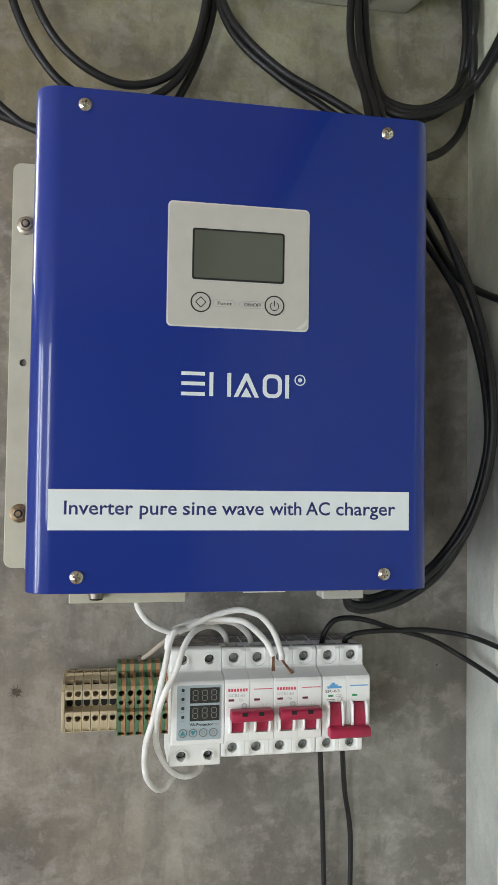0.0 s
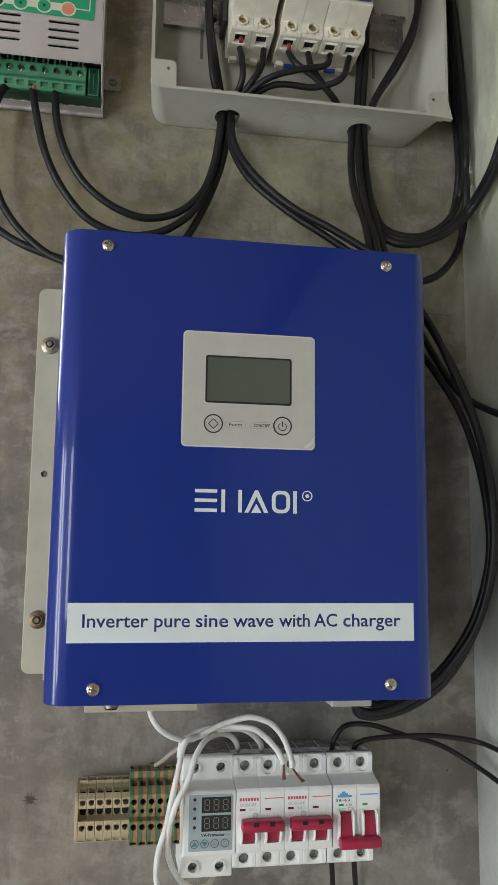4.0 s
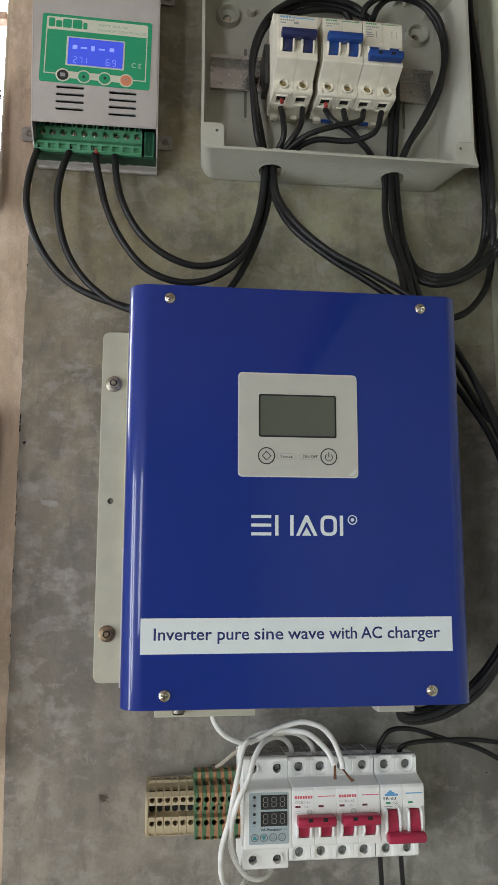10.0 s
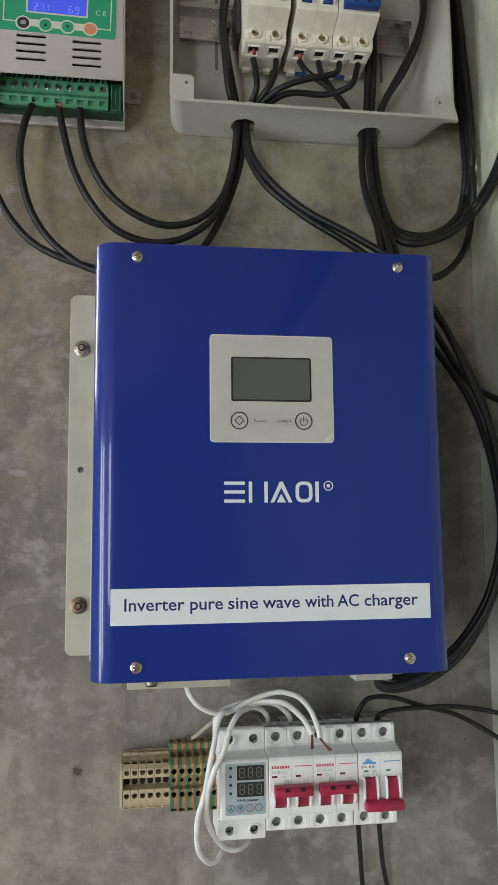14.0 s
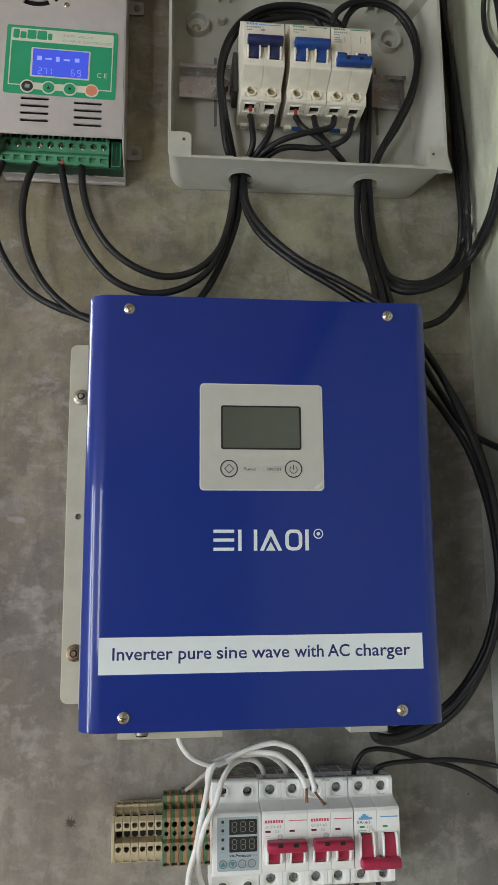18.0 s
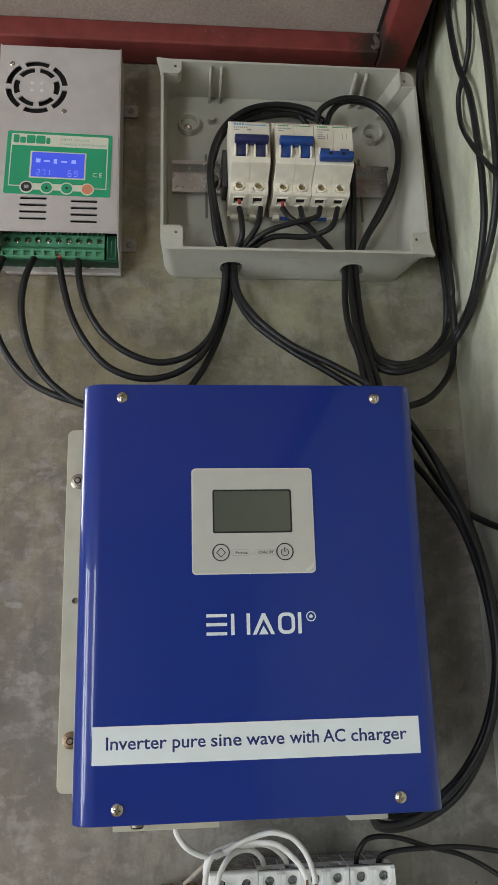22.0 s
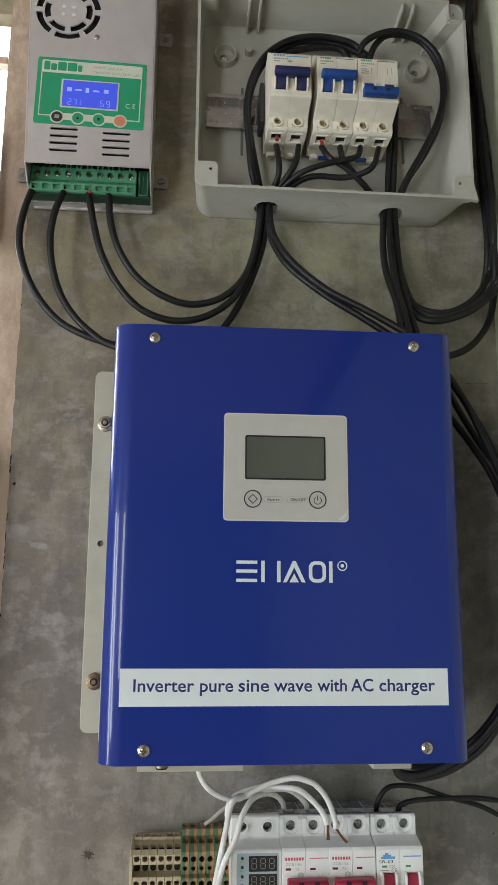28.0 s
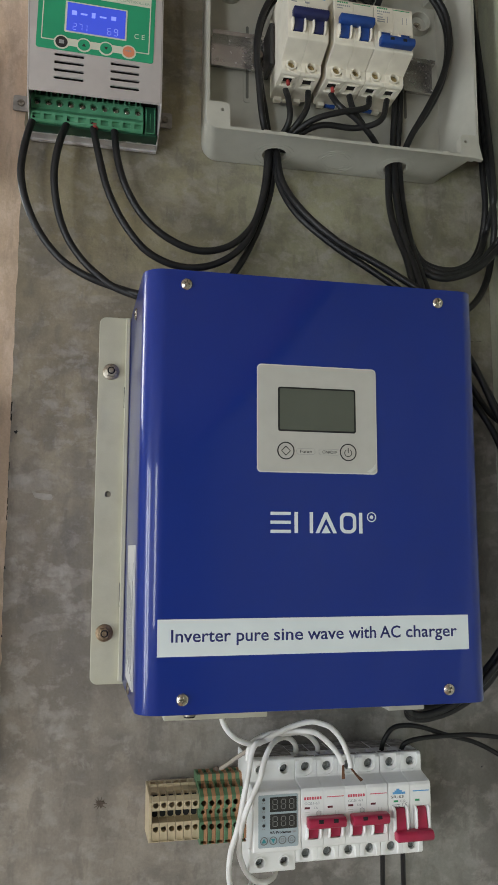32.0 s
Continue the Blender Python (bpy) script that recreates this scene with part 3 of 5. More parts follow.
def wall_mark(name, x, z, r, y, material, label, seed):
    rg = random.Random(seed)
    b = bmesh.new()
    prism(b, [(x + r * rg.uniform(0.45, 1.0) * math.cos(a * 0.45), z + r * rg.uniform(0.4, 1.0) * math.sin(a * 0.45)) for a in range(14)], y - 0.4, y + 0.2)
    return structure(name, b, material, label)


wall_mark("wall_chip", -219.8, 1556, 2.0, 0, HOLE, "small dark chip in the plaster", 1)
wall_mark("wall_chip", -144, 1262, 2.9, 0, RUSTSTAIN, "small rusty nail stain on the plaster", 2)
splat = bmesh.new()
rs = random.Random(12)
for k in range(13):
    w, reach = 2 * math.pi * k / 13 + rs.uniform(-0.2, 0.2), rs.uniform(3.4, 6.2)
    prism(splat, [(-144 + 1.2 * math.cos(w - 0.5), 1262 + 1.2 * math.sin(w - 0.5)), (-144 + reach * math.cos(w), 1262 + reach * math.sin(w)), (-144 + 1.2 * math.cos(w + 0.5), 1262 + 1.2 * math.sin(w + 0.5))], -0.3, 0.2)
structure("wall_stain", splat, RUSTSTAIN, "dark spiky stain round a nail in the plaster")
for dx, dz, r, sd in ((2.8, 0.6, 1.3, 4), (-2.2, 1.4, 1.2, 5), (0.8, -2.4, 1.1, 7)):
    wall_mark("wall_speck", -144 + dx, 1262 + dz, r, 0, RUSTSTAIN, "brown speck beside the nail stain", sd)
crack = bmesh.new()
for i in range(9):
    u, v = 175 + i * 3, 175 + (i + 1) * 3
    prism(crack, [(u, 1656.8 + math.sin(i * 1.7) * 0.5), (v, 1656.8 + math.sin(i * 1.7 + 1.7) * 0.5), (v, 1657.1 + math.sin(i * 1.7 + 1.7) * 0.5), (u, 1657.1 + math.sin(i * 1.7) * 0.5)], -0.15, 0.2)
structure("wall_crack", crack, RUSTSTAIN, "fine dark crack in the cement plaster")
scuff = bmesh.new()
prism(scuff, [(-206, 1509), (-202, 1506.5), (-195, 1506), (-190, 1505.4), (-188.6, 1502.6), (-190, 1500.6), (-197, 1501), (-203, 1502.6)], -0.2, 0.2)
structure("wall_scuff", scuff, SKIM, "short pale trowel stroke on the plaster")
wall_mark("wall_chip", 186, 1272, 1.0, 0, DARKGREY, "tiny dark speck on the plaster", 3)

# what stands in and beside the window at the left
t = thing("plastic_bundle", -283, -14, 1772, "black plastic wrapped roll hung in the window", "bundle")
bm = bmesh.new()
bmesh.ops.create_cone(bm, cap_ends=True, segments=28, radius1=30, radius2=30, depth=108)
bmesh.ops.subdivide_edges(bm, edges=[e for e in bm.edges if abs(e.verts[0].co.z - e.verts[1].co.z) > 50], cuts=14, use_grid_fill=True)
for v in bm.verts:
    k = 1 + 0.05 * noise.noise(Vector((v.co.x * 0.05, v.co.y * 0.05, v.co.z * 0.09)))
    v.co.x, v.co.y = v.co.x * k, v.co.y * k
bmesh.ops.translate(bm, vec=(-283, -14, 1826), verts=bm.verts)
part("roll", bm, FILM, t, smooth=True)
bm = bmesh.new()
bmesh.ops.create_cone(bm, cap_ends=True, segments=24, radius1=22, radius2=25, depth=10)
bmesh.ops.translate(bm, vec=(-280, -14, 1767), verts=bm.verts)
part("core_end", bm, WHITE, t, "pale end of the core")
t = thing("wooden_board", -290, -12, 1290, "dark brown wooden board fixed beside the window", "board")
part("plank", box(-335, -247.5, -22, -1, 1290, 1580, 2), DARKWOOD, t)
t = thing("window_frame", -575, 60, 1585, "pale timber window frame in the opening", "window frame")
part("jamb", box(-262, -250.2, 40, 90, 1585.5, 2040, 1.5), BAND, t)
part("jamb", box(-899.5, -880, 40, 90, 1585.5, 2040, 1.5), BAND, t)
part("transom", box(-879.5, -262.5, 42, 56, 1990, 1998, 1.5), PINKWOOD, t, "thin pinkish timber transom")
part("sill", box(-879.5, -262.5, 30, 100, 1585.5, 1600, 1.5), BAND, t)

# ---- screws ----


def cross_cut(x, z, r, y, depth):
    c = bmesh.new()
    add_box(c, x - r * 0.52, x + r * 0.52, y - 1, y + depth, z - r * 0.14, z + r * 0.14)
    add_box(c, x - r * 0.14, x + r * 0.14, y - 1, y + depth, z - r * 0.52, z + r * 0.52)
    return c


def screw_mesh(name, r, high, turn):
    """A domed cross-head screw at the origin, its head towards the room."""
    b = bmesh.new()
    lathe(b, 0, 0, [(r * math.sin(radians(a)) + 0.001, -high * math.cos(radians(a))) for a in range(0, 91, 15)] + [(r, 0.6)], 20)
    b = cut(b, cross_cut(0, 0, r, -high, high * 0.8))
    bmesh.ops.rotate(b, cent=(0, 0, 0), matrix=Matrix.Rotation(radians(turn), 3, "Y"), verts=b.verts)
    bmesh.ops.scale(b, vec=(0.001,) * 3, verts=b.verts)
    me = bpy.data.meshes.new(name)
    b.to_mesh(me)
    b.free()
    return me


DOME = [screw_mesh("dome_screw", 4.3, 2.4, a) for a in (20, 65, 10)]
SMALL = [screw_mesh("small_screw", 2.6, 0.9, a) for a in (15, 50, 80)]
PAN = [screw_mesh("pan_screw", 3.5, 1.2, a) for a in (30, 70)]


SCREW_LOOKS = {}


def put_screw(parent, meshes, i, x, y, z, material=None, label="", size=1.0, name="screw"):
    me = meshes[i % len(meshes)]
    look_key = (me.name, (material or NICKEL).name)
    if look_key not in SCREW_LOOKS:
        SCREW_LOOKS[look_key] = me.copy()
    ob = mesh_part(name, SCREW_LOOKS[look_key], material or NICKEL, parent, label, smooth=False)
    root = parent
    while root.parent:
        root = root.parent
    ob.matrix_basis = Matrix.Translation(Vector((x, y, z)) / 1000 - root.matrix_basis.translation) @ Matrix.Scale(size, 4)
    return ob


# ---- the blue inverter ----
INV = thing("inverter", -3, -60, 1353, "blue painted steel wall inverter with a silver display panel", "inverter")
bm = bmesh.new()
# cover bent from one sheet: rounded long edges at both sides of the front
prof = [(-129, -4)]
for cx, a0, rx, ry in ((-128.2 + 16.5, 180, 16.5, 14.5), (122.8 - 12, 270, 12, 11)):
    for i in range(15):
        w = radians(a0 + 90 / 14 * i)
        prof.append((cx + rx * math.cos(w), -132.5 + ry * (1 + math.sin(w))))
prof.append((123.6, -4))
f = bm.faces.new([bm.verts.new((x, y, 1353.6)) for x, y in prof])
r = bmesh.ops.extrude_face_region(bm, geom=[f])
bmesh.ops.translate(bm, vec=(0, 0, 303), verts=[v for v in r["geom"] if isinstance(v, bmesh.types.BMVert)])
bmesh.ops.recalc_face_normals(bm, faces=bm.faces)
bmesh.ops.bevel(bm, geom=[e for e in bm.edges if abs(e.verts[0].co.z - e.verts[1].co.z) < 1 and min(v.co.y for v in e.verts) < -5], offset=0.9, segments=2, affect="EDGES", profile=0.5)
part("cover", bm, BLUE, INV, "glossy blue cover with rounded long edges", smooth=True)
bm = cut(plate(bmesh.new(), -155, 153, 1353.6, 1657, 6, -3.2, -0.6, 0.5), disc(disc(disc(bmesh.new(), -144.5, 1506, 2.6, -9, 9), -144.5, 1609.4, 3, -9, 9), -144.5, 1394, 3, -9, 9))
part("mounting_flange", bm, CREAM, INV, "cream painted mounting flange")
bm = box(-133, -129.2, -8, -3, 1356, 1656, 0.6, 1)
part("flange_fold", bm, CREAM, INV)
for z0, z1 in ((1578.5, 1596.5), (1414.5, 1434)):
    # uncut: a dark strip paints the shade inside the flange slot
    part("slot", box(-133.4, -132.4, -6, -3.1, z0, z1, 0.3, 1), DARKGREY, INV)
part("panel_border", plate(bmesh.new(), -47.7, 41.0, 1514.6, 1591.6, 3, -133.1, -132.4), PANEL_EDGE, INV)
PANEL = part("display_panel", plate(bmesh.new(), -46.9, 40.2, 1515.4, 1590.8, 2.5, -133.3, -132.4), SILVER, INV, "silver membrane panel")
part("lcd_bezel", plate(bmesh.new(), -32.6, 25.0, 1543.8, 1575.6, 1.6, -133.5, -133.2), HOLE, PANEL)
part("lcd", plate(bmesh.new(), -31.4, 23.8, 1545, 1574.4, 1.0, -133.7, -133.2), LCD, PANEL, "blank grey-green liquid crystal display")
for bx, shape in ((-27, 0), (19, 1)):
    b = ring(bmesh.new(), bx, 1530, 5.5, 6.3, -133.55, -133.2)
    key = part("button", b, BLACK_INK, PANEL, "round printed key")
    b = bmesh.new()
    if shape == 0:
        for a, c in (((-3.2, 0), (0, 3.2)), ((0, 3.2), (3.2, 0)), ((3.2, 0), (0, -3.2)), ((0, -3.2), (-3.2, 0))):
            n = Vector((c[1] - a[1], a[0] - c[0])).normalized() * 0.28
            prism(b, [(bx + a[0] + n.x, 1530 + a[1] + n.y), (bx + c[0] + n.x, 1530 + c[1] + n.y), (bx + c[0] - n.x, 1530 + c[1] - n.y), (bx + a[0] - n.x, 1530 + a[1] - n.y)], -133.5, -133.2)
    else:
        prism(b, arc_bar(bx, 1529.6, 2.4, 2.9, 125, 415, 16), -133.5, -133.2)
        add_box(b, bx - 0.3, bx + 0.3, -133.5, -133.2, 1529.6, 1533.2)
    part("symbol", b, BLACK_INK, key)
for words, x0, x1 in (("Funct", -17.2, -7.2), ("ON/OFF", -0.8, 11.4)):
    b = bmesh.new()
    outer, inner = rounded(x0 - 2.2, x1 + 1.6, 1527.6, 1532, 2.0), rounded(x0 - 2.0, x1 + 1.4, 1527.8, 1531.8, 1.8)
    for i in range(len(outer)):
        j = (i + 1) % len(outer)
        prism(b, [outer[i], outer[j], inner[j], inner[i]], -133.4, -133.2)
    part("key_outline", b, GREY_INK, PANEL)
    part("key_lettering", lettering(words, x0 + 0.6, x1 - 0.6, 1528.8, 1530.9, -133.25, 0.08, 0.008), BLACK_INK, PANEL)
b = bmesh.new()
prism(b, [(33, 1516.4), (36, 1515.9), (39.8, 1519), (40.2, 1523), (37.5, 1519.6)], -133.6, -133.25)
part("film_tear", b, PANEL_EDGE, PANEL, "lifted corner of protective film")
# brand mark as plain shapes
b = bmesh.new()
for z0 in (1472.6, 1478.9, 1485.0):
    add_box(b, -38, -23.6, -132.9, -132.4, z0, z0 + 2.2)
add_box(b, -20.8, -18.4, -132.9, -132.4, 1472.6, 1487.2)
add_box(b, -9.8, -7.4, -132.9, -132.4, 1472.6, 1487.2)
prism(b, [(-5.6, 1472.6), (-3.0, 1472.6), (2.2, 1483), (2.2, 1487.2), (1.2, 1487.2)], -132.9, -132.4)
prism(b, [(10, 1472.6), (7.4, 1472.6), (2.2, 1483), (2.2, 1487.2), (3.2, 1487.2)], -132.9, -132.4)
prism(b, [(-1.2, 1472.6), (5.4, 1472.6), (2.1, 1478.6)], -132.9, -132.4)
outer, inner = rounded(12.4, 24.4, 1472.6, 1487.2, 4.5), rounded(14.8, 22, 1474.9, 1484.9, 2.6)
for i in range(len(outer)):
    j = (i + 1) % len(outer)
    prism(b, [outer[i], outer[j], inner[j], inner[i]], -132.9, -132.4)
add_box(b, 26.6, 29, -132.9, -132.4, 1472.6, 1487.2)
ring(b, 36, 1484.2, 2.8, 3.5, -132.9, -132.4)
disc(b, 36, 1484.2, 1.3, -132.9, -132.4, 12)
part("brand_mark", b, STRIP, INV, "white printed brand mark of plain shapes")
BANNER = part("banner", box(-114.8, 108, -132.8, -132.3, 1391, 1415.2), STRIP, INV, "white printed banner")
for words, x0, x1 in (("Inverter", -105.7, -65.4), ("pure", -61.6, -39.4), ("sine", -35.8, -15.2), ("wave", -12, 14), ("with", 17.6, 37.8), ("AC", 40.6, 56), ("charger", 60, 99)):
    part("lettering", lettering(words, x0, x1, 1400.4, 1408.4, -132.77, 0.06, 0.012), INK, BANNER, "blue printed word " + words)
for i, (x, z) in enumerate(((-98.5, 1646), (92.2, 1645.8), (-97.6, 1363.5), (91.8, 1363.6))):
    put_screw(INV, DOME, i, x, -132.4, z)
for i, z in enumerate((1640, 1362)):
    ob = put_screw(INV, PAN, i, -129, -72, z, name="side_screw", size=1.35)
    ob.matrix_basis = ob.matrix_basis @ Matrix.Rotation(radians(-90), 4, "Z")
part("sticker", box(-129.4, -128.4, -112, -45, 1366, 1464), PAPER, INV, "pale sticker with small print on the side")
b = bmesh.new()
for i in range(9):
    add_box(b, -129.7, -129.3, -106 + i * 6.5, -105.2 + i * 6.5, 1372 + (i * 7) % 11, 1452 - (i * 13) % 30)
part("small_print", b, GREY_INK, INV)
for z, metal in ((1609.4, BOLT), (1394, BROWNBOLT)):
    wash = part("washer", lathe(bmesh.new(), -144.5, z, [(3, -5.4), (5.4, -5.4), (6.9, -4.4), (7.0, -3.3)], 24), metal, INV, smooth=True)
    b = bmesh.new()
    prism(b, [(-144.5 + 4.9 * math.cos(radians(a + z)), z + 4.9 * math.sin(radians(a + z))) for a in range(0, 360, 60)], -9.2, -5.2, 0.9)
    part("nut", b, metal, wash)
    part("stud", lathe(bmesh.new(), -144.5, z, [(0.01, -11.2), (1.7, -11.1), (2.1, -10.6), (2.1, -9)], 16), metal, wash, smooth=True)
    part("thread", disc(bmesh.new(), -144.5, z, 3.1, -9.35, -9.1, 18), HOLE, wash)
part("base_lip", box(-104, -28, -82, -20, 1339.8, 1354.4, 0.6, 1), CREAM, INV, "cream painted bottom edge of the chassis")
g = bmesh.new()
for r0, za, zb in ((5.2, 1346, 1353), (4.8, 1344.2, 1346)):
    q = bmesh.new()
    bmesh.ops.create_cone(q, cap_ends=True, segments=20, radius1=r0, radius2=r0, depth=zb - za)
    bmesh.ops.translate(q, vec=(-86.5, -88, (za + zb) / 2), verts=q.verts)
    merge(g, q)
gl = part("fuse_holder", g, RUSTY, INV, "metal fuse holder under the case", smooth=True)
g = bmesh.new()
bmesh.ops.create_cone(g, cap_ends=True, segments=20, radius1=4.1, radius2=4.1, depth=1.2)
bmesh.ops.translate(g, vec=(-86.5, -88, 1343.7), verts=g.verts)
part("fuse_cap", g, HOLE, gl)
b = box(65.5, 95, -84, -68, 1340.5, 1354, 0.8, 1)
for x in (72, 85):
    b = cut(b, disc(bmesh.new(), x, 1349, 3.2, -90, -76, 14))
part("terminal_cover", b, BOXGREY, INV, "grey terminal cover with two notches")
part("under_socket", box(10, 40, -84, -50, 1345.5, 1354, 0.8, 1), WHITE, INV)

# ---- rails ----


def din_rail(x0, x1, z, y, label):
    t = thing("mounting_rail", (x0 + x1) / 2, y, z - 17.5, label, "rail")
    b = bmesh.new()
    side_prism(b, [(y, z - 13.5), (y, z + 13.5), (y - 7.5, z + 13.5), (y - 7.5, z + 17.5), (y - 6.4, z + 17.5), (y - 6.4, z + 14.6), (y + 1.1, z + 14.6),
                   (y + 1.1, z - 14.6), (y - 6.4, z - 14.6), (y - 6.4, z - 17.5), (y - 7.5, z - 17.5), (y - 7.5, z - 13.5)], x0, x1)
    part("rail", b, ZINC, t)
    return t


din_rail(-105, 109, 1262.5, -1.5, "zinc plated mounting rail behind the breakers")
din_rail(-62, 156, 1913, -6, "zinc plated mounting rail inside the open box")

# ---- circuit breakers ----


def breaker(x, z, back, on, housing, toggle_mat, label, group, marks, nose=16.6, wide=17.9):
    """A two-pole breaker whose left side is at x; back: how far its nose is shifted from the wall."""
    t = thing("circuit_breaker", x + 18, back, z - 38.5, label, "circuit breaker", group)
    y = back
    n = y - 50 - nose
    k0 = 26 + (nose - 16.6) * 0.5
    side = [(y - 8, z - 38.5), (y - 47, z - 38.5), (y - 50, z - 36.5), (y - 50, z - k0), (n + 0.6, z - 21.5), (n, z - 20.5), (n, z + 18.5),
            (n + 1.2, z + 20.6), (y - 51, z + 24.5), (y - 50, z + 26), (y - 50, z + 36.5), (y - 48, z + 38.5), (y - 8, z + 38.5)]
    poles = []
    for k in (0, 1):
        x0 = x + k * wide
        b = side_prism(bmesh.new(), side, x0 + 0.04, x0 + wide - 0.04, 0.4, 2)
        x0 += (wide - 17.9) / 2
        c = bmesh.new()
        for s in (1, -1):
            lo, hi = (z + 25.5, z + 48) if s > 0 else (z - 48, z - 26.4 if nose < 20 else z - 29.5)
            plate(c, x0 + 3.6, x0 + 14.2, lo, hi, 4.8, y - 55, y - 48.6)
            disc(c, x0 + 8.9, z + s * 31.6, 3.6, y - 52, y - 42.6, 16)
            add_box(c, x0 + 4.4, x0 + 13.4, y - 42, y - 31, z + s * 38.5 - 13, z + s * 38.5 + 13)
        add_box(c, x0 + 4.2, x0 + 13.6, n - 4, n + 6.6, z - (15.6 if on else 14), z + 0.5 if on else (z + 3 if nose < 20 else z - 5.6))
        pole = part("pole_housing", cut(b, c), housing, t)
        poles.append(pole)
        for s in (1, -1):
            # near-black fill paints the shade inside each wire opening
            part("wire_opening", box(x0 + 4.5, x0 + 13.3, y - 41.9, y - 31.1, z + s * 34 - 1.5, z + s * 34 + 1.5), HOLE, pole)
            put_screw(pole, PAN, k + (s > 0), x0 + 8.9, y - (45.4 if nose < 20 else 47.6), z + s * 31.6, SCREW if nose < 20 else BRASS, size=0.9, name="terminal_screw")
            # dark disc paints the shade round the sunk screw
            part("screw_seat", disc(bmesh.new(), x0 + 8.9, z + s * 31.6, 3.5, y - (44.6 if nose < 20 else 46.8), y - 42.8, 16), HOLE, pole)
        for gx in (3.0, 13.4):
            g = bmesh.new()
            gz0, gz1 = (z - 16, z - 4) if on else ((z - 15.5, z + 4) if nose < 20 else (z - 15.5, z - 5.2))
            side_prism(g, [(n + 0.6, gz0), (n - 3.4, gz0 + 1.5), (n - 5.4, gz0 + 5), (n - 4.9, gz1 - 2), (n - 2.4, gz1), (n + 0.6, gz1)], x0 + gx, x0 + gx + 1.5, 0.4, 1)
            part("guide_rib", g, housing, pole)
    b = bmesh.new()
    for k in (0, 1):
        x0 = x + k * wide + (wide - 17.9) / 2
        if on:
            side_prism(b, [(n + 5.6, z - 15), (n - 0.8, z - 14.6), (n - 3.4, z - 6), (n - 4.4, z - 1), (n + 5.6, z - 0.2)], x0 + 4.8, x0 + 13.0, 0.4, 1)
        elif nose > 20:
            side_prism(b, [(n + 5.6, z - 13.5), (n - 4.4, z - 13.5), (n - 4.4, z - 9), (n - 3.4, z - 6.6), (n + 5.6, z - 6)], x0 + 4.8, x0 + 13.0, 0.4, 1)
        else:
            side_prism(b, [(n + 5.6, z - 13), (n - 4.4, z - 13), (n - 3.4, z - 6), (n - 0.8, z + 2.2), (n + 5.6, z + 2.8)], x0 + 4.8, x0 + 13.0, 0.4, 1)
    zb = z - 2.4 if on else z - 16.6
    side_prism(b, [(n - 1.4, zb - 3.2), (n - 8.6, zb - 3.4), (n - 10.4, zb - 1.6), (n - 10.6, zb + 2.2), (n - 8.6, zb + 4), (n - 1.4, zb + 4.2)], x + 3.2, x + 2 * wide - 2.2, 0.9, 2)
    tg = part("toggle", b, toggle_mat, t, "joined toggle " + ("switched up" if on else "switched down"), smooth=True)
    if on != (nose > 20):
        for k in (0, 1):
            za = zb + 1.0 if on and nose < 20 else zb - 1.4
            # dark patch drawn for the shade in the bar's notch
            part("toggle_notch", box(x + 10.5 + k * 11.5, x + 14 + k * 11.5, n - 10.7, n - 6, za, za + 2.3), HOLE, tg)
    if nose < 20:
        for k in (0, 1):
            x0 = x + k * wide
            part("dusty_top", box(x0 + 0.6, x0 + wide - 0.6, y - 30.6, y - 9, z + 38.4, z + 38.62), DUST, poles[k])
            part("dusty_top", box(x0 + 0.6, x0 + wide - 0.6, y - 46, y - 42.6, z + 38.4, z + 38.56), DUST, poles[k])
    if nose > 20:
        for k in (0, 1):
            x0 = x + k * wide
            part("screw_collar", ring(bmesh.new(), x0 + 8.9, z - 31.6, 3.5, 4.7, y - 51.2, y - 48), housing, poles[k])
            part("screw_tab", box(x0 + 7.4, x0 + 13.2, y - 53, y - 49, z - 27.2, z - 24.2, 0.5, 1), housing, poles[k])
            part("opening_lip", box(x0 + 3.4, x0 + 14.4, y - 44, y - 42.4, z - 39.6, z - 38.2, 0.4, 1), housing, poles[k])
            part("opening_lip", box(x0 + 3.4, x0 + 14.4, y - 30.8, y - 29.4, z - 39.6, z - 38.2, 0.4, 1), housing, poles[k])
            part("foot_tab", box(x0 + 3, x0 + 10, y - 12, y - 6.5, z - 42, z - 38, 0.5, 1), housing, poles[k])
        part("rail_latch", box(x + 11.4, x + 24.6, y - 10, y - 6.6, z - 41, z - 38.2, 0.6, 1), toggle_mat if toggle_mat is BLUE_P else housing, t)
    face = n + 0.05
    for name, rows, ink in marks:
        print_ = part(name, bars([(x + a, x + b2, z + c2, z + d) for a, b2, c2, d in rows], face), ink, poles[0])
        if len(rows) > 3:
            tagged(print_, kind="stuff")
    return t


def little(n, x0, x1, z0, z1, gap=0.28):
    w = (x1 - x0) / n
    return [(x0 + i * w, x0 + (i + 1 - gap) * w, z0, z1) for i in range(n)]


RED_MARKS = [("brand_bars", little(7, 2.2, 16.2, 12.6, 14.6), PINKRED), ("red_line", [(20, 33.4, 13.6, 14.2)], PINKRED),
             ("indicator", [(2.4, 6.4, 6.0, 7.5), (20.4, 24.4, 6.0, 7.5)], DARKRED),
             ("small_print", [(2.4, 6.2, 3.4, 3.9), (2.4, 6.2, 1.9, 2.4), (11.5, 15.6, 0.8, 4.2), (26.5, 27, 1.0, 4), (29, 29.5, 1.0, 4)], PANEL_EDGE)]
LIGHTGREY = mat("pale_grey_print", (0.42, 0.42, 0.43), 0.5)
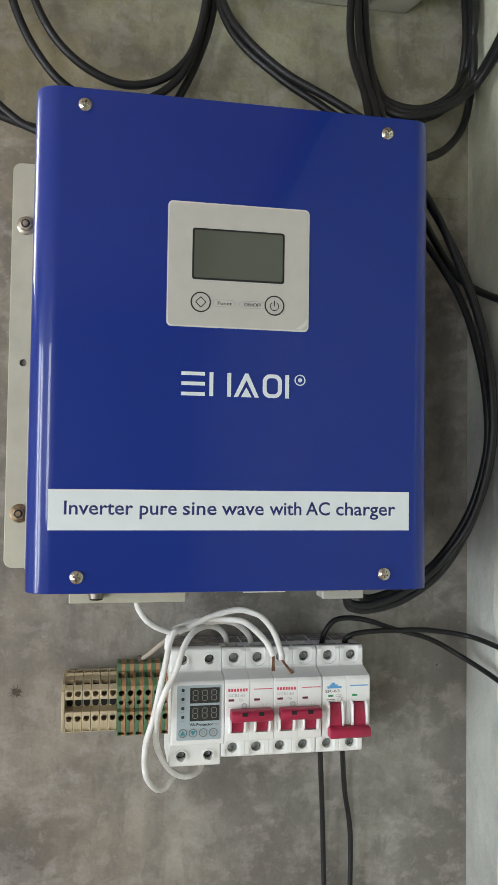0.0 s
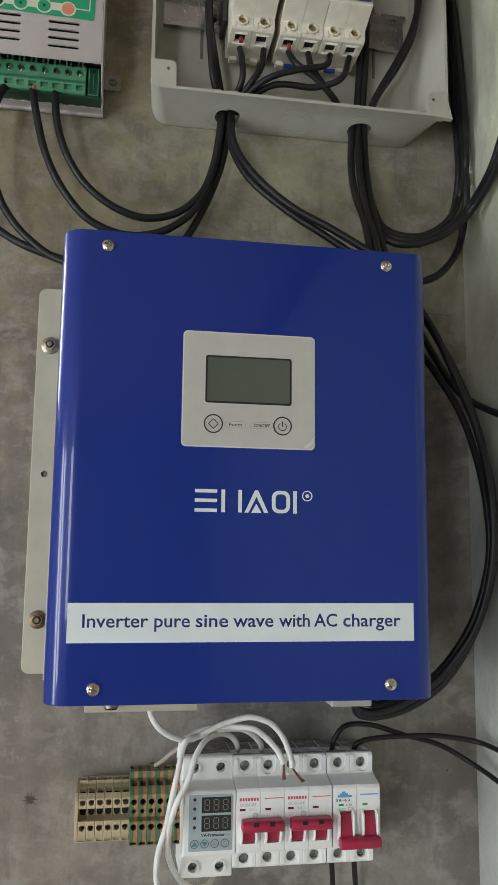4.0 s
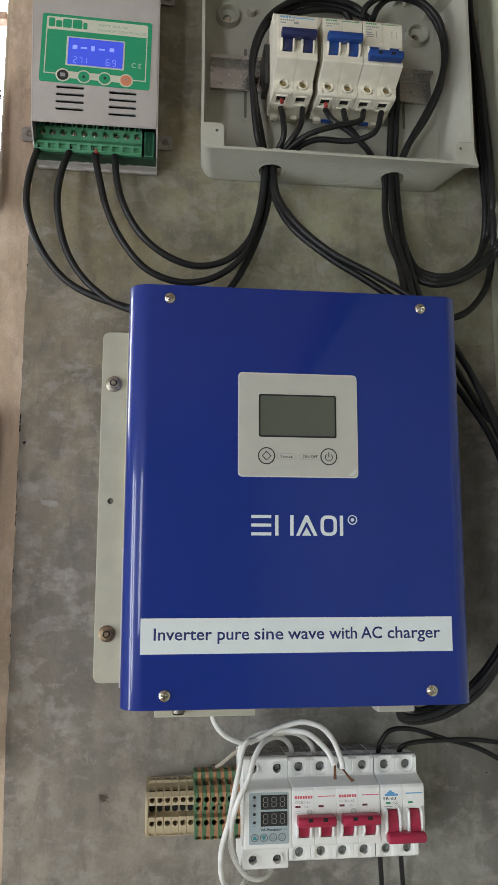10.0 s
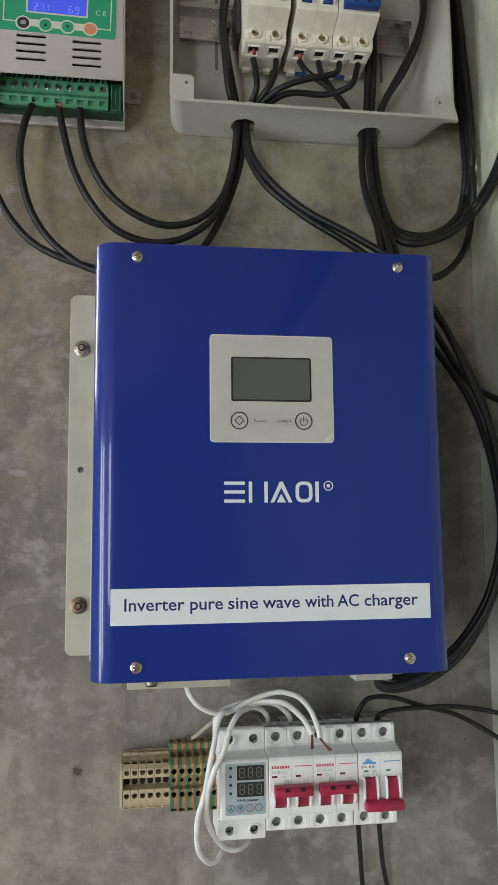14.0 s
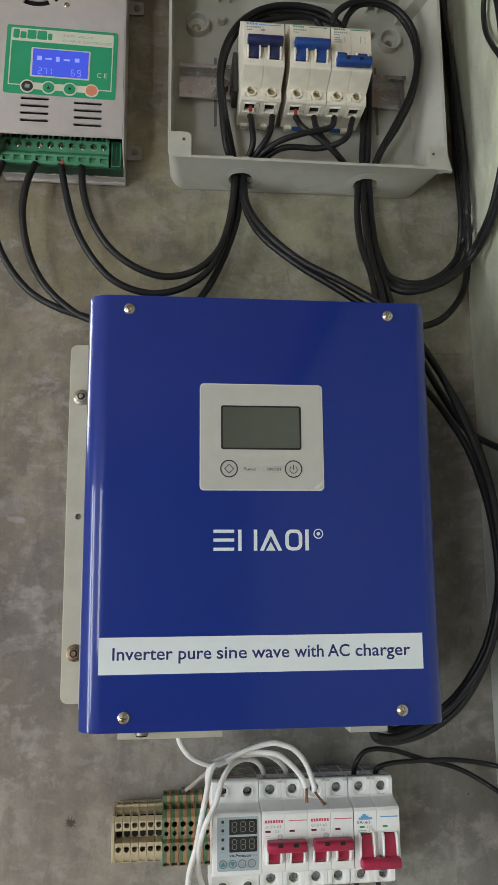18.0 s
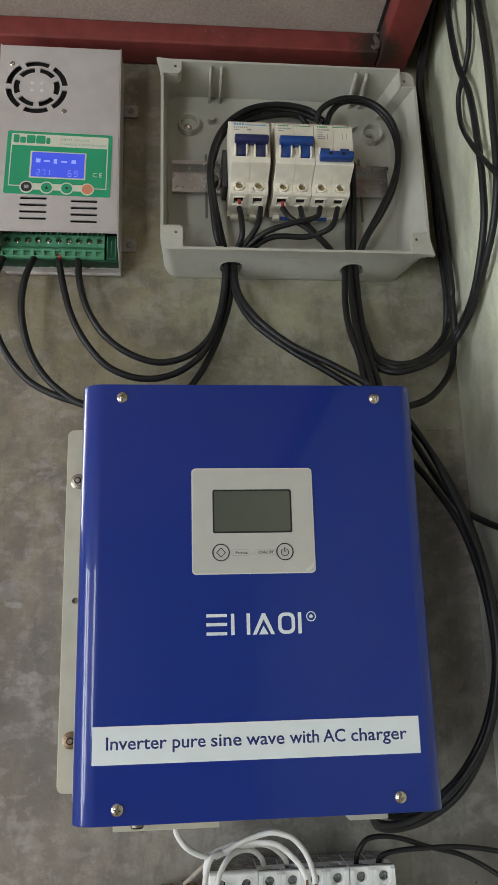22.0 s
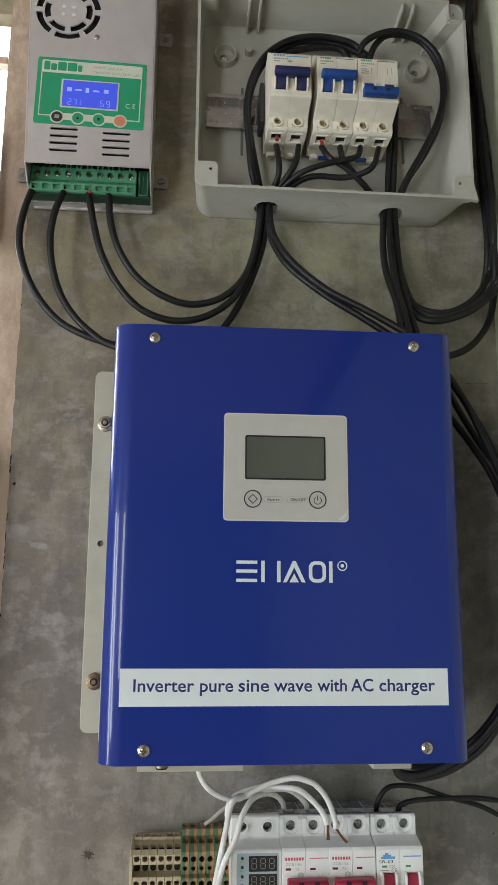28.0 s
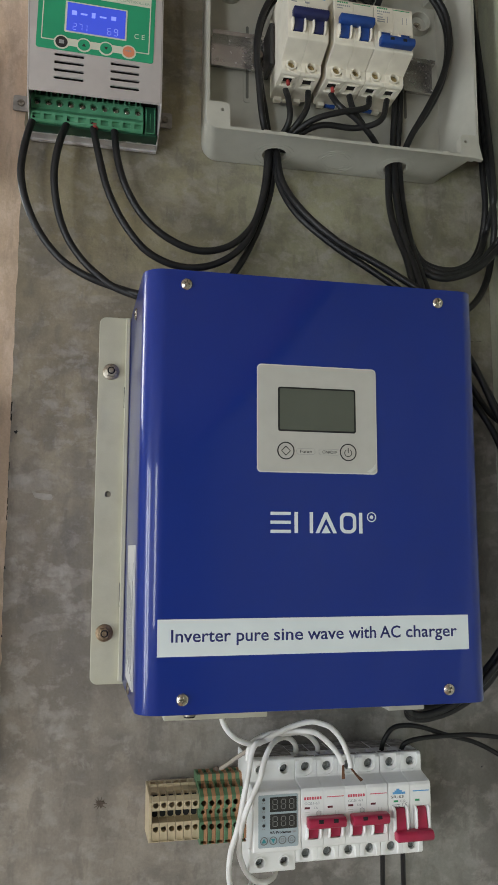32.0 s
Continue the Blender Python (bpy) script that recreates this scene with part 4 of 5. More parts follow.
FIRST = breaker(1.9, 1262.5, 0, True, WHITE, RED, "white two-pole breaker with a red toggle up, beside the protector", "breakers on the lower rail", RED_MARKS, wide=17.2)
SECOND = breaker(36.3, 1262.5, 0, True, WHITE, RED, "white two-pole breaker, red toggle up, loose copper ends above", "breakers on the lower rail", RED_MARKS, wide=17.2)
SIDE = breaker(71.3, 1262.5, 0, False, WHITE, RED, "white two-pole breaker with a red toggle down and green windows", "breakers on the lower rail",
               [("brand_shape", [(3.4, 13.8, 12.4, 14.0), (5, 11, 14.0, 15.2), (6.4, 9, 15.2, 16.4)], LIGHTBLUE), ("blue_line", [(20, 33.2, 13.6, 14.4)], LIGHTBLUE),
                ("window", [(4, 7.8, 6.6, 8.0), (21.6, 25.4, 6.6, 8.0)], GREENINK), ("small_print", [(2.8, 9, 4.4, 4.9), (2.8, 9.4, 3.2, 3.7), (2.8, 9, 2.0, 2.5), (2.8, 8, 0.8, 1.3), (2.8, 9, -0.6, -0.1), (2.8, 10, -2, -1.5), (13, 13.5, -1.5, 2)], GREY_INK)], wide=17.4)
part("model_lettering", lettering("SR-63", 73.2, 83.6, 1272.1, 1274.0, -66.6, 0.1), BLACK_INK, SIDE)
part("mark_lettering", lettering("CE", 82.2, 86.4, 1265.6, 1268.4, -66.6, 0.1), GREY_INK, SIDE)

for br, x0 in ((FIRST, 1.9), (SECOND, 36.3)):
    part("model_lettering", lettering("GCB1-63", x0 + 2.4, x0 + 14, 1271.6, 1273.4, -66.6, 0.1), LIGHTGREY, br)
    part("round_mark", ring(bmesh.new(), x0 + 13.4, 1265.2, 1.5, 1.9, -66.75, -66.5, 16), LIGHTGREY, br)
    part("rating_lettering", lettering("C6", x0 + 9.6, x0 + 12.6, 1268.4, 1270, -66.6, 0.1), LIGHTGREY, br)
part("rating_lettering", lettering("C20", 80.8, 85, 1269, 1270.6, -66.6, 0.1), GREY_INK, SIDE)
GREEN_MARKS = [("brand_bars", little(5, 3, 13, 17.2, 18.6), GREENINK), ("green_line", [(17, 33, 17.6, 18.3)], GREENINK), ("model_bars", little(7, 3, 15, 14.2, 15.6), GREY_INK), ("small_print", [(3, 8, 12, 12.8)], GREY_INK)]
breaker(-8.6, 1908.6, -5, True, IVORY, NAVY, "ivory two-pole breaker with a navy toggle up inside the open box", "breakers in the open box",
        [("brand_shape", little(4, 3, 13, 16.8, 18.6), LIGHTBLUE), ("blue_line", [(13.5, 33, 16.8, 17.8)], LIGHTBLUE), ("model_bars", little(7, 3, 16, 14, 15.4), GREY_INK), ("small_print", [(3, 8, 11.6, 12.6), (15, 19, 11.4, 13.2)], GREY_INK)], 22)
breaker(32.2, 1908.6, -5, True, IVORY, BLUE_P, "ivory two-pole breaker with a blue toggle up inside the open box", "breakers in the open box", GREEN_MARKS, 22)
breaker(68.4, 1908.6, -5, False, IVORY, BLUE_P, "ivory two-pole breaker with a blue toggle down inside the open box", "breakers in the open box",
        GREEN_MARKS + [("wiring_print", little(1, 3, 10, 9, 10) + [(3, 10, 7, 8), (3, 10, 5, 6), (12, 12.6, 5, 11), (26, 26.5, 5.5, 12), (30, 30.5, 5.5, 12)], GREY_INK)], 22)

# ---- voltage protector ----
PRO = thing("voltage_protector", -16, 0, 1219, "white plug-in voltage protector with two blank displays", "protector")
z0 = 1260.5
b = side_prism(bmesh.new(), [(-8, z0 - 41.5), (-47, z0 - 41.5), (-50, z0 - 40), (-50, z0 - 23), (-65.5, z0 - 21), (-66.6, z0 - 19.6), (-66.6, z0 + 20.6), (-65, z0 + 22.4), (-50.6, z0 + 25), (-50, z0 + 26), (-50, z0 + 40), (-48, z0 + 41.5), (-8, z0 + 41.5)], -35, 1.7, 0.9, 2)
c = bmesh.new()
for x in (-26.2, -7.2):
    for z in (1294, 1227.2):
        disc(c, x, z, 3.5, -53, -42, 20)
HOUSE = part("housing", cut(b, c), WHITE, PRO)
for i, x in enumerate((-26.2, -7.2)):
    for z in (1294, 1227.2):
        part("collar", ring(bmesh.new(), x, z, 3.5, 4.5, -51.2, -49.8), WHITE, HOUSE)
        # dark disc behind the screw, shade of the hole put in as colour
        part("screw_seat", disc(bmesh.new(), x, z, 3.4, -44.2, -42.2, 16), HOLE, HOUSE)
        put_screw(HOUSE, PAN, i, x, -44.6, z, SCREW, size=0.8, name="terminal_screw")
part("dusty_top", box(-34, 0.8, -44, -10, 1301.9, 1302.2), DUST, HOUSE)
FACE = part("face_film", plate(bmesh.new(), -31.2, -0.8, 1243.6, 1280.4, 1, -66.9, -66.4), PALEBLUE, PRO, "pale blue-grey printed face")
SEG = {"a": (0.9, 3.1, 6.4, 6.9), "g": (0.9, 3.1, 3.3, 3.8), "d": (0.9, 3.1, 0.2, 0.7), "f": (0.3, 0.8, 3.9, 6.4), "b": (3.2, 3.7, 3.9, 6.4), "e": (0.3, 0.8, 0.7, 3.2), "c": (3.2, 3.7, 0.7, 3.2)}
for zz in (1268.4, 1256.4):
    win = part("display", plate(bmesh.new(), -22.4, -2, zz, zz + 10.4, 0.5, -67.2, -66.8), DISPLAY, FACE, "dark display window with unlit digits")
    for k in range(3):
        rows = [(-20.9 + k * 6.4 + a * 1.15, -20.9 + k * 6.4 + b2 * 1.15, zz + 1.4 + c2 * 1.1, zz + 1.4 + d * 1.1) for a, b2, c2, d in SEG.values()]
        part("digit", bars(rows, -67.15), SEGOFF, win)
for zz in (1277.4, 1271.4, 1265.2, 1259.2):
    part("lamp_dot", disc(bmesh.new(), -27.2, zz, 1.1, -67.3, -66.8, 14), BLACK_INK, FACE)
    part("dot_print", bars(little(2, -28.6, -25.8, zz - 2.9, zz - 2.2), -66.85), GREY_INK, FACE)
part("face_lettering", lettering("VA-Protector", -22.6, -6, 1253.1, 1254.9, -66.85, 0.1, 0.03), BLACK_INK, FACE)
part("small_print", bars(little(3, -5, -2, 1253.2, 1254.4), -66.85), GREY_INK, FACE)
for k in range(4):
    bx = -27 + k * 7
    key = part("key", ring(bmesh.new(), bx, 1248.4, 2.4, 2.9, -67.2, -66.8), SEGOFF, FACE, "round key")
    s = bmesh.new()
    if k < 2:
        d = 1 if k == 0 else -1
        prism(s, [(bx - 1.8, 1248.4 - 1.3 * d), (bx + 1.8, 1248.4 - 1.3 * d), (bx, 1248.4 + 1.9 * d)], -67.15, -66.8)
    else:
        ring(s, bx, 1248.4, 0.9, 1.3, -67.15, -66.8, 14)
    part("symbol", s, TEAL if k < 2 else GREY_INK, key)

# ---- rail terminals ----


def terminal(x, earth):
    t = thing("rail_terminal", x + 3, 0, 1240, "beige feed-through rail terminal with two screw holes" if not earth else "green and orange earth rail terminal with screw holes", "terminal", "terminals on the lower rail")
    top = 1286 if earth else 1279.5
    low = 1240 if earth else 1243
    side = [(-8, low), (-38, low), (-40, low + 2), (-40, 1257.6), (-30, 1258.6), (-30, 1265), (-40, 1266), (-40, 1272.6), (-36, 1275.6), (-20, top - 2), (-19, top), (-8, top)]
    if earth:
        side = [(-8, low), (-41, low), (-42.5, low + 2), (-42.5, 1257), (-37, 1258), (-37, 1265), (-42.5, 1266), (-42.5, 1275), (-37, 1279), (-25, 1281.5), (-24, top), (-8, top)]
    halves = ((x + 0.1, x + 5.9, BEIGE),) if not earth else ((x + 0.1, x + 3.1, EARTH_GREEN), (x + 3.1, x + 6.1, EARTH_ORANGE))
    for a, b2, m in halves:
        b = side_prism(bmesh.new(), side, a, b2, 0.25, 1)
        cc = bmesh.new()
        for zz in (1270, 1253):
            disc(cc, x + 3, zz, 2.1, -46, -30, 14)
        if earth:
            disc(cc, x + 3, 1262, 1.6, -46, -30, 14)
        add_box(cc, x + 0.9, x + 5.1, -44, -38, low + 1, low + 3.2)
        add_box(cc, x + 0.9, x + 5.1, -36, -27.5, 1270.5 if not earth else 1275, 1279 if not earth else 1286)
        add_box(cc, x + 0.9, x + 5.1, -18, -12, top - 4, top + 2)
        part("housing", cut(b, cc), m, t)
    # black block behind the screw holes, painting the shade in them
    part("screw_well", box(x + 0.8, x + 5.2, -29, -12, 1249, 1274), HOLE, t)
    if not earth:
        # rounded black face paints the shade of the middle recess
        part("middle_slot", prism(bmesh.new(), rounded(x + 0.8, x + 5.2, 1258.9, 1264.7, 1.9, 4), -30.35, -29, 0.0), HOLE, t)
    return t


for k in range(6):
    one = terminal(-107 + k * 6.02, False)
    if k == 0:
        part("end_plate", side_prism(bmesh.new(), [(-8, 1243), (-38, 1243), (-40.4, 1246), (-40.4, 1272), (-36, 1276), (-19.5, 1278), (-8, 1279.5)], -109.2, -107, 0.3), BEIGE, one)
for k in range(6):
    one = terminal(-71 + k * 6.2, True)
    EARTH = one if k == 2 else (EARTH if k > 2 else None)

# ---- the open grey box ----
BOX = thing("junction_box", 54, -24, 1815, "pale grey plastic enclosure without its cover", "enclosure")


def loop_pts(x0, x1, z0_, z1_, r_, y_):
    return [(x, y_, z) for x, z in rounded(x0, x1, z0_, z1_, r_, 6)]


b = bmesh.new()
loops = [loop_pts(-69, 164, 1810, 2013, 13, -0.8), loop_pts(-70, 165, 1809.4, 2014, 15, -3), loop_pts(-72, 179.6, 1815.6, 2019, 9, -45), loop_pts(-72.4, 180, 1815.2, 2019.4, 9, -47.5), loop_pts(-69.8, 177.4, 1817.8, 2016.8, 7, -47.5),
         loop_pts(-69.4, 177, 1818, 2016.6, 7, -45), loop_pts(-66.4, 162.4, 1815, 2011.4, 11, -4)]
rings = [[b.verts.new(p) for p in lp] for lp in loops]
for a, c in zip(rings, rings[1:]):
    for i in range(len(a)):
        b.faces.new((a[i], a[(i + 1) % len(a)], c[(i + 1) % len(a)], c[i]))
b.faces.new(rings[0])
b.faces.new(rings[-1])
c = bmesh.new()
for hx in (-6, 110):
    q = bmesh.new()
    bmesh.ops.create_cone(q, cap_ends=True, segments=24, radius1=11, radius2=11, depth=12)
    bmesh.ops.translate(q, vec=(hx, -18.5, 1814.5), verts=q.verts)
    merge(c, q)
add_box(c, 165, 190, -60, -44, 1999.5, 2030)
SHELL = part("shell", cut(b, c), BOXGREY, BOX, smooth=True)
for hx in (-6, 52, 110):
    for r0, r1 in ((11.2, 12.2), (14.2, 15.2), (17.6, 18.4)) if hx != 52 else ((11, 12), (14.2, 15.2), (17.6, 18.4)):
        q = ring(bmesh.new(), 0, 0, r0 + 0.2, r1 - 0.2, -0.12, 0.5, 28)
        bmesh.ops.rotate(q, cent=(0, 0, 0), matrix=Matrix.Rotation(radians(90), 3, "X"), verts=q.verts)
        for v in q.verts:
            v.co.y *= 0.86
        bmesh.ops.rotate(q, cent=(0, 0, 0), matrix=Matrix.Rotation(radians(-8.4), 3, "X"), verts=q.verts)
        bmesh.ops.translate(q, vec=(hx, -19.5, 1811.65), verts=q.verts)
        part("knockout_ring", q, BOXGREY, SHELL)


def corner_plate(x0, x1, z0, z1, radii):
    """A rectangle in (x, z) whose corners, from low left round to high left, have the given radii."""
    pts = []
    for x, z, r, a in ((x0, z0, radii[0], 180), (x1, z0, radii[1], 270), (x1, z1, radii[2], 0), (x0, z1, radii[3], 90)):
        cx, cz = x + (r if x == x0 else -r), z + (r if z == z0 else -r)
        for k in range(7 if r > 0 else 1):
            w = radians(a + 15 * k)
            pts.append((cx + r * math.cos(w), cz + r * math.sin(w)))
    return pts


for x0, x1, za, zb, radii, hx, hz, deep in ((-72.2, -52.4, 2003, 2019.2, (0, 5, 0, 4), -58.3, 2010.6, -34), (-72.2, -51.7, 1815.4, 1839.4, (9, 0, 5, 0), -58.3, 1832, -40),
                                               (161.6, 179.6, 1815.4, 1837, (0, 4, 0, 5), 166.7, 1830, -40)):
    q = cut(prism(bmesh.new(), corner_plate(x0, x1, za, zb, radii), -47.8, deep, 0.35), disc(bmesh.new(), hx, hz, 1.4, -60, -30, 12))
    part("corner_post", q, BOXGREY, SHELL)
# the fourth corner is a sunk lobe on a column that runs to the back
q = cut(prism(bmesh.new(), corner_plate(162.6, 179.2, 1997.4, 2018.4, (0, 0, 9, 0)), -43.8, -4, 0.35), disc(bmesh.new(), 169.5, 2007.5, 1.4, -60, -38, 12))
for v in q.verts:
    if v.co.y > -10:
        v.co.x -= 13
        v.co.z -= 5
part("corner_post", q, BOXGREY, SHELL, "sunk corner post")
part("corner_rim", box(163.2, 165.2, -47.4, -43.5, 1999, 2017.4, 0.4, 1), BOXGREY, SHELL)
part("corner_rim", box(165.3, 178.6, -47.4, -43.5, 1997.8, 1999.6, 0.4, 1), BOXGREY, SHELL)
for cx, cz, sx, sz in ((-71.5, 2018, 1, -1), (178.6, 1816.6, -1, 1)):
    ear = bmesh.new()
    prism(ear, [(cx - sx * 5, cz - sz * 2.4), (cx + sx * 7, cz - sz * 1.3), (cx + sx * 0.6, cz + sz * 0.4), (cx - sx * 0.4, cz + sz * 20), (cx - sx * 2.2, cz + sz * 9)], -47.6, -43, 0.4)
    part("corner_ear", ear, BOXGREY, SHELL)
for rx in (-25, -14.5, 120, 130.5):
    part("card_rib", side_prism(bmesh.new(), [(-44, 2016), (-44, 2012.5), (-40, 2009.5), (-4, 2004), (-4, 2012)], rx, rx + 2.2, 0.3), BOXGREY, SHELL)
for i, (wx, wz) in enumerate(((-45, 1976), (143, 1972))):
    part("screw_well", lathe(bmesh.new(), wx, wz, [(0.01, -5), (8.6, -5), (9.3, -11.4), (10.6, -11.8), (11.4, -4)], 26), BOXGREY, SHELL, smooth=True)
    put_screw(SHELL, PAN, i, wx - 1, -5.4, wz - 2, size=1.2)
    part("boss", lathe(bmesh.new(), wx + (23 if wx < 0 else -21), wz + 7, [(1.4, -11), (3.6, -11), (4.2, -4)], 16), BOXGREY, SHELL)
for sx in (-28, 128):
    part("slot", plate(bmesh.new(), sx - 3.4, sx + 3.4, 1868, 1948, 3.3, -4.6, -3.8), BOXGREY, SHELL)
    # dark plate in place of a hole, its shade given as colour
    part("slot_hole", plate(bmesh.new(), sx - 1.3, sx + 1.3, 1872, 1944, 1.2, -4.9, -4.0), SLOTGREY, SHELL)
for nx in (-22, -8, 20, 133, 145, 158):
    part("edge_clip", box(nx, nx + 7, -46.6, -44, 1817.2, 1819.4, 0.5, 1), BOXGREY, SHELL)
part("rail_stop", box(-13.6, -9.4, -34, -8, 1890, 1930, 1), BLACK_INK, BOX, "black rail end stop")
part("stop_screw", lathe(bmesh.new(), -21, 1906, [(0.01, -22), (4, -22), (4.4, -21), (4.4, -12)], 16), RUSTY, BOX)

# ---- the charge controller ----
CTL = thing("charge_controller", -167, -24, 1808, "steel cased charge controller with a green label and lit blue display", "charge controller")
b = bmesh.new()
side_prism(b, [(-3, 1810.5), (-3, 2027), (-47, 2027), (-49, 2025), (-49, 1830), (-47.6, 1829), (-47.6, 2023), (-6, 2023), (-6, 1812), (-14, 1812), (-14, 1810.5)], -217.4, -111.6, 0.0)
COVER2 = b
c = bmesh.new()
for rr, n, w, off in ((28.7, 6, 49, 30), (21.4, 6, 45, 0)):
    for i in range(n):
        prism(c, arc_bar(-188.6, 1979.8, rr - 5.3, rr, off + i * 360 / n - w / 2, off + i * 360 / n + w / 2, 8), -60, -40)
for sx, low in ((-198.6, 1.0), (-153.4, -1.0)):
    for i in range(4):
        plate(c, sx, sx + 24, 1840.6 + i * 6.8 - 1.2 + low, 1840.6 + i * 6.8 + 1.3 + low, 1.1, -60, -40, n=3)
CASE_BM = cut(COVER2, c)
for v in CASE_BM.verts:
    # the thin sheet bows out a little towards the top
    if v.co.x < -217.3 and v.co.y < -20:
        v.co.x -= 5.5 * (v.co.z - 1829) / 198
CASE = part("case", CASE_BM, STEEL, CTL, "folded bare steel case with fan slots")
cheek = side_prism(bmesh.new(), [(-3, 1810.5), (-3, 2027), (-48.6, 2027), (-48.6, 1829), (-40, 1820), (-18, 1810.5)], -218.9, -217.55, 0.3)
for v in cheek.verts:
    v.co.x -= 5.5 * (v.co.z - 1829) / 198 * max(0, -v.co.y - 3) / 46
part("side_cheek", cheek, STEEL, CASE)
part("side_cheek", side_prism(bmesh.new(), [(-3, 1810.5), (-3, 2027), (-48.6, 2027), (-48.6, 1829), (-40, 1820), (-18, 1810.5)], -111.55, -110.2, 0.3), STEEL, CASE)
# near-black block paints the shade behind the fan slots
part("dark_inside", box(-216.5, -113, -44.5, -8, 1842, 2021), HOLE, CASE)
for i, (dx, dz) in enumerate(((-4, 4), (5, 4), (-4, -4), (5, -4))):
    part("hub_dimple", disc(bmesh.new(), -188.9 + dx, 1979.8 + dz, 1.7, -49.3, -48.8, 12), WHITE, CASE)
for i, (sx, sz) in enumerate(((-212, 2004.6), (-162.4, 1954.4))):
    put_screw(CASE, SMALL, i, sx, -49.1, sz)
for sz in (1842, 1992):
    for tx, sg in ((-103.4, 1), (-226.5, -1)):
        part("mounting_tab", plate(bmesh.new(), tx - 7, tx + 7, sz - 7, sz + 7, 2, -3.4, -2.2), TABSTEEL, CASE)
        put_screw(CASE, PAN, int(sz) % 2, tx + sg * 0.5, -4.6, sz, RUSTY, size=0.85)
LBL = part("label_film", plate(bmesh.new(), -214.2, -118.8, 1867.6, 1932.6, 2, -49.5, -48.9), GREENLBL, CTL, "green printed label")
b = bmesh.new()
plate(b, -210.5, -122.4, 1917.6, 1929.8, 1.5, -49.75, -49.4)
for x0, x1, za, zb in ((-210.5, -209.6, 1876, 1917.6), (-123.3, -122.4, 1876, 1917.6), (-210.5, -198, 1875.2, 1876.1), (-136, -122.4, 1875.2, 1876.1), (-190, -136, 1872.2, 1878.6)):
    add_box(b, x0, x1, -49.72, -49.4, za, zb)
part("cream_band", b, CREAMINK, LBL)
for bx, m in ((-194, BLACK_INK), (-176, GREENLBL), (-158, GREENLBL), (-139.5, ORANGE)):
    part("button_rim", disc(bmesh.new(), bx, 1874.6, 6.2, -49.8, -49.4, 24), CREAMINK, LBL)
    key = part("button", disc(bmesh.new(), bx, 1874.6, 4.9, -50.0, -49.4, 24), m, LBL, "round key")
    if m is GREENLBL:
        d = 1 if bx < -170 else -1
        part("arrow", prism(bmesh.new(), [(bx - 1.6, 1874.6 - 1.3 * d), (bx + 1.6, 1874.6 - 1.3 * d), (bx, 1874.6 + 1.6 * d)], -50.15, -49.9), BLACK_INK, key)
    else:
        part("key_print", bars(little(3, bx - 2.6, bx + 2.6, 1874.8, 1876), -50) if m is ORANGE else bars([(bx - 2, bx + 2, 1873, 1876.4)], -50), GREY_INK, key)
b = bmesh.new()
for i, w in enumerate((5.2, 5.0, 7.6, 8.2, 3.6)):
    x0 = -208.6 + sum((5.2, 5.0, 7.6, 8.2, 3.6)[:i]) + i * 0.9
    plate(b, x0, x0 + w, 1920 if i not in (1, 4) else 1920, 1928.4 if i not in (1, 4) else 1926.4, 1.2, -49.95, -49.6)
part("brand_mark", b, GREENLBL, LBL, "brand mark of plain blocks")
part("label_lettering", lettering("MPPT SOLAR", -165.5, -140, 1924.4, 1926.6, -49.7, 0.08), SHALEINK, LBL)
part("label_lettering", lettering("CHARGE CONTROLLER", -166, -123.6, 1919.6, 1921.8, -49.7, 0.08), SHALEINK, LBL)
part("label_lettering", lettering("C E", -135.4, -126.8, 1887.8, 1892.2, -49.4, 0.2), CREAMINK, LBL)
part("display_frame", plate(bmesh.new(), -192.4, -141.8, 1884.2, 1912, 0.8, -49.9, -49.4), CREAMINK, LBL)
SCREEN = part("display", plate(bmesh.new(), -190.8, -143.2, 1885.4, 1910.8, 0.5, -50.1, -49.4), BLUELCD, LBL, "lit blue display with pale digits")
DIG = {"0": "abcdef", "1": "bc", "2": "abged", "6": "acdefg", "7": "abc", "8": "abcdefg", "9": "abcdfg"}
for ch, x0, s in (("2", -186, 0.9), ("7", -181.4, 0.9), ("1", -177.4, 0.9), ("6", -158, 0.95), ("9", -152.6, 0.95)):
    part("digit", bars([(x0 + SEG[g][0] * s, x0 + SEG[g][1] * s, 1886.6 + SEG[g][2] * s, 1886.6 + SEG[g][3] * s) for g in DIG[ch]], -50.05), LCDINK, SCREEN)
part("display_icon", bars([(-187, -183, 1900, 1904), (-180, -174.5, 1901, 1902.6), (-171, -168, 1899.6, 1904.4), (-164.5, -159, 1901, 1902.6), (-155, -151, 1900.4, 1904)], -50.05), LCDINK, SCREEN)
# plug-in terminals
b = side_prism(bmesh.new(), [(-8, 1813), (-29, 1813), (-31, 1814.4), (-32, 1820.6), (-30, 1823.4), (-28, 1825), (-28.6, 1837), (-24, 1839), (-8, 1840)], -217, -124, 0.4)
c = bmesh.new()
for i in range(10):
    x = -212.2 + i * 9.3
    disc(c, x, 1831.6, 3.1, -40, -25.4, 16)
    add_box(c, x - 3, x + 3, -40, -29.4, 1814.6, 1819)
GT = part("terminal_block", cut(b, c), TERMGREEN, CTL, "green plug-in screw terminals")
for i in range(10):
    put_screw(GT, SMALL, i, -212.2 + i * 9.3, -26, 1831.6, NICKEL, size=1.0, name="terminal_screw")
    for k in (-2.4, 1.2):
        part("key_tab", box(-212.2 + i * 9.3 + k, -211 + i * 9.3 + k, -29.6, -22, 1836.4, 1848, 0.3, 1), TERMGREEN, GT)
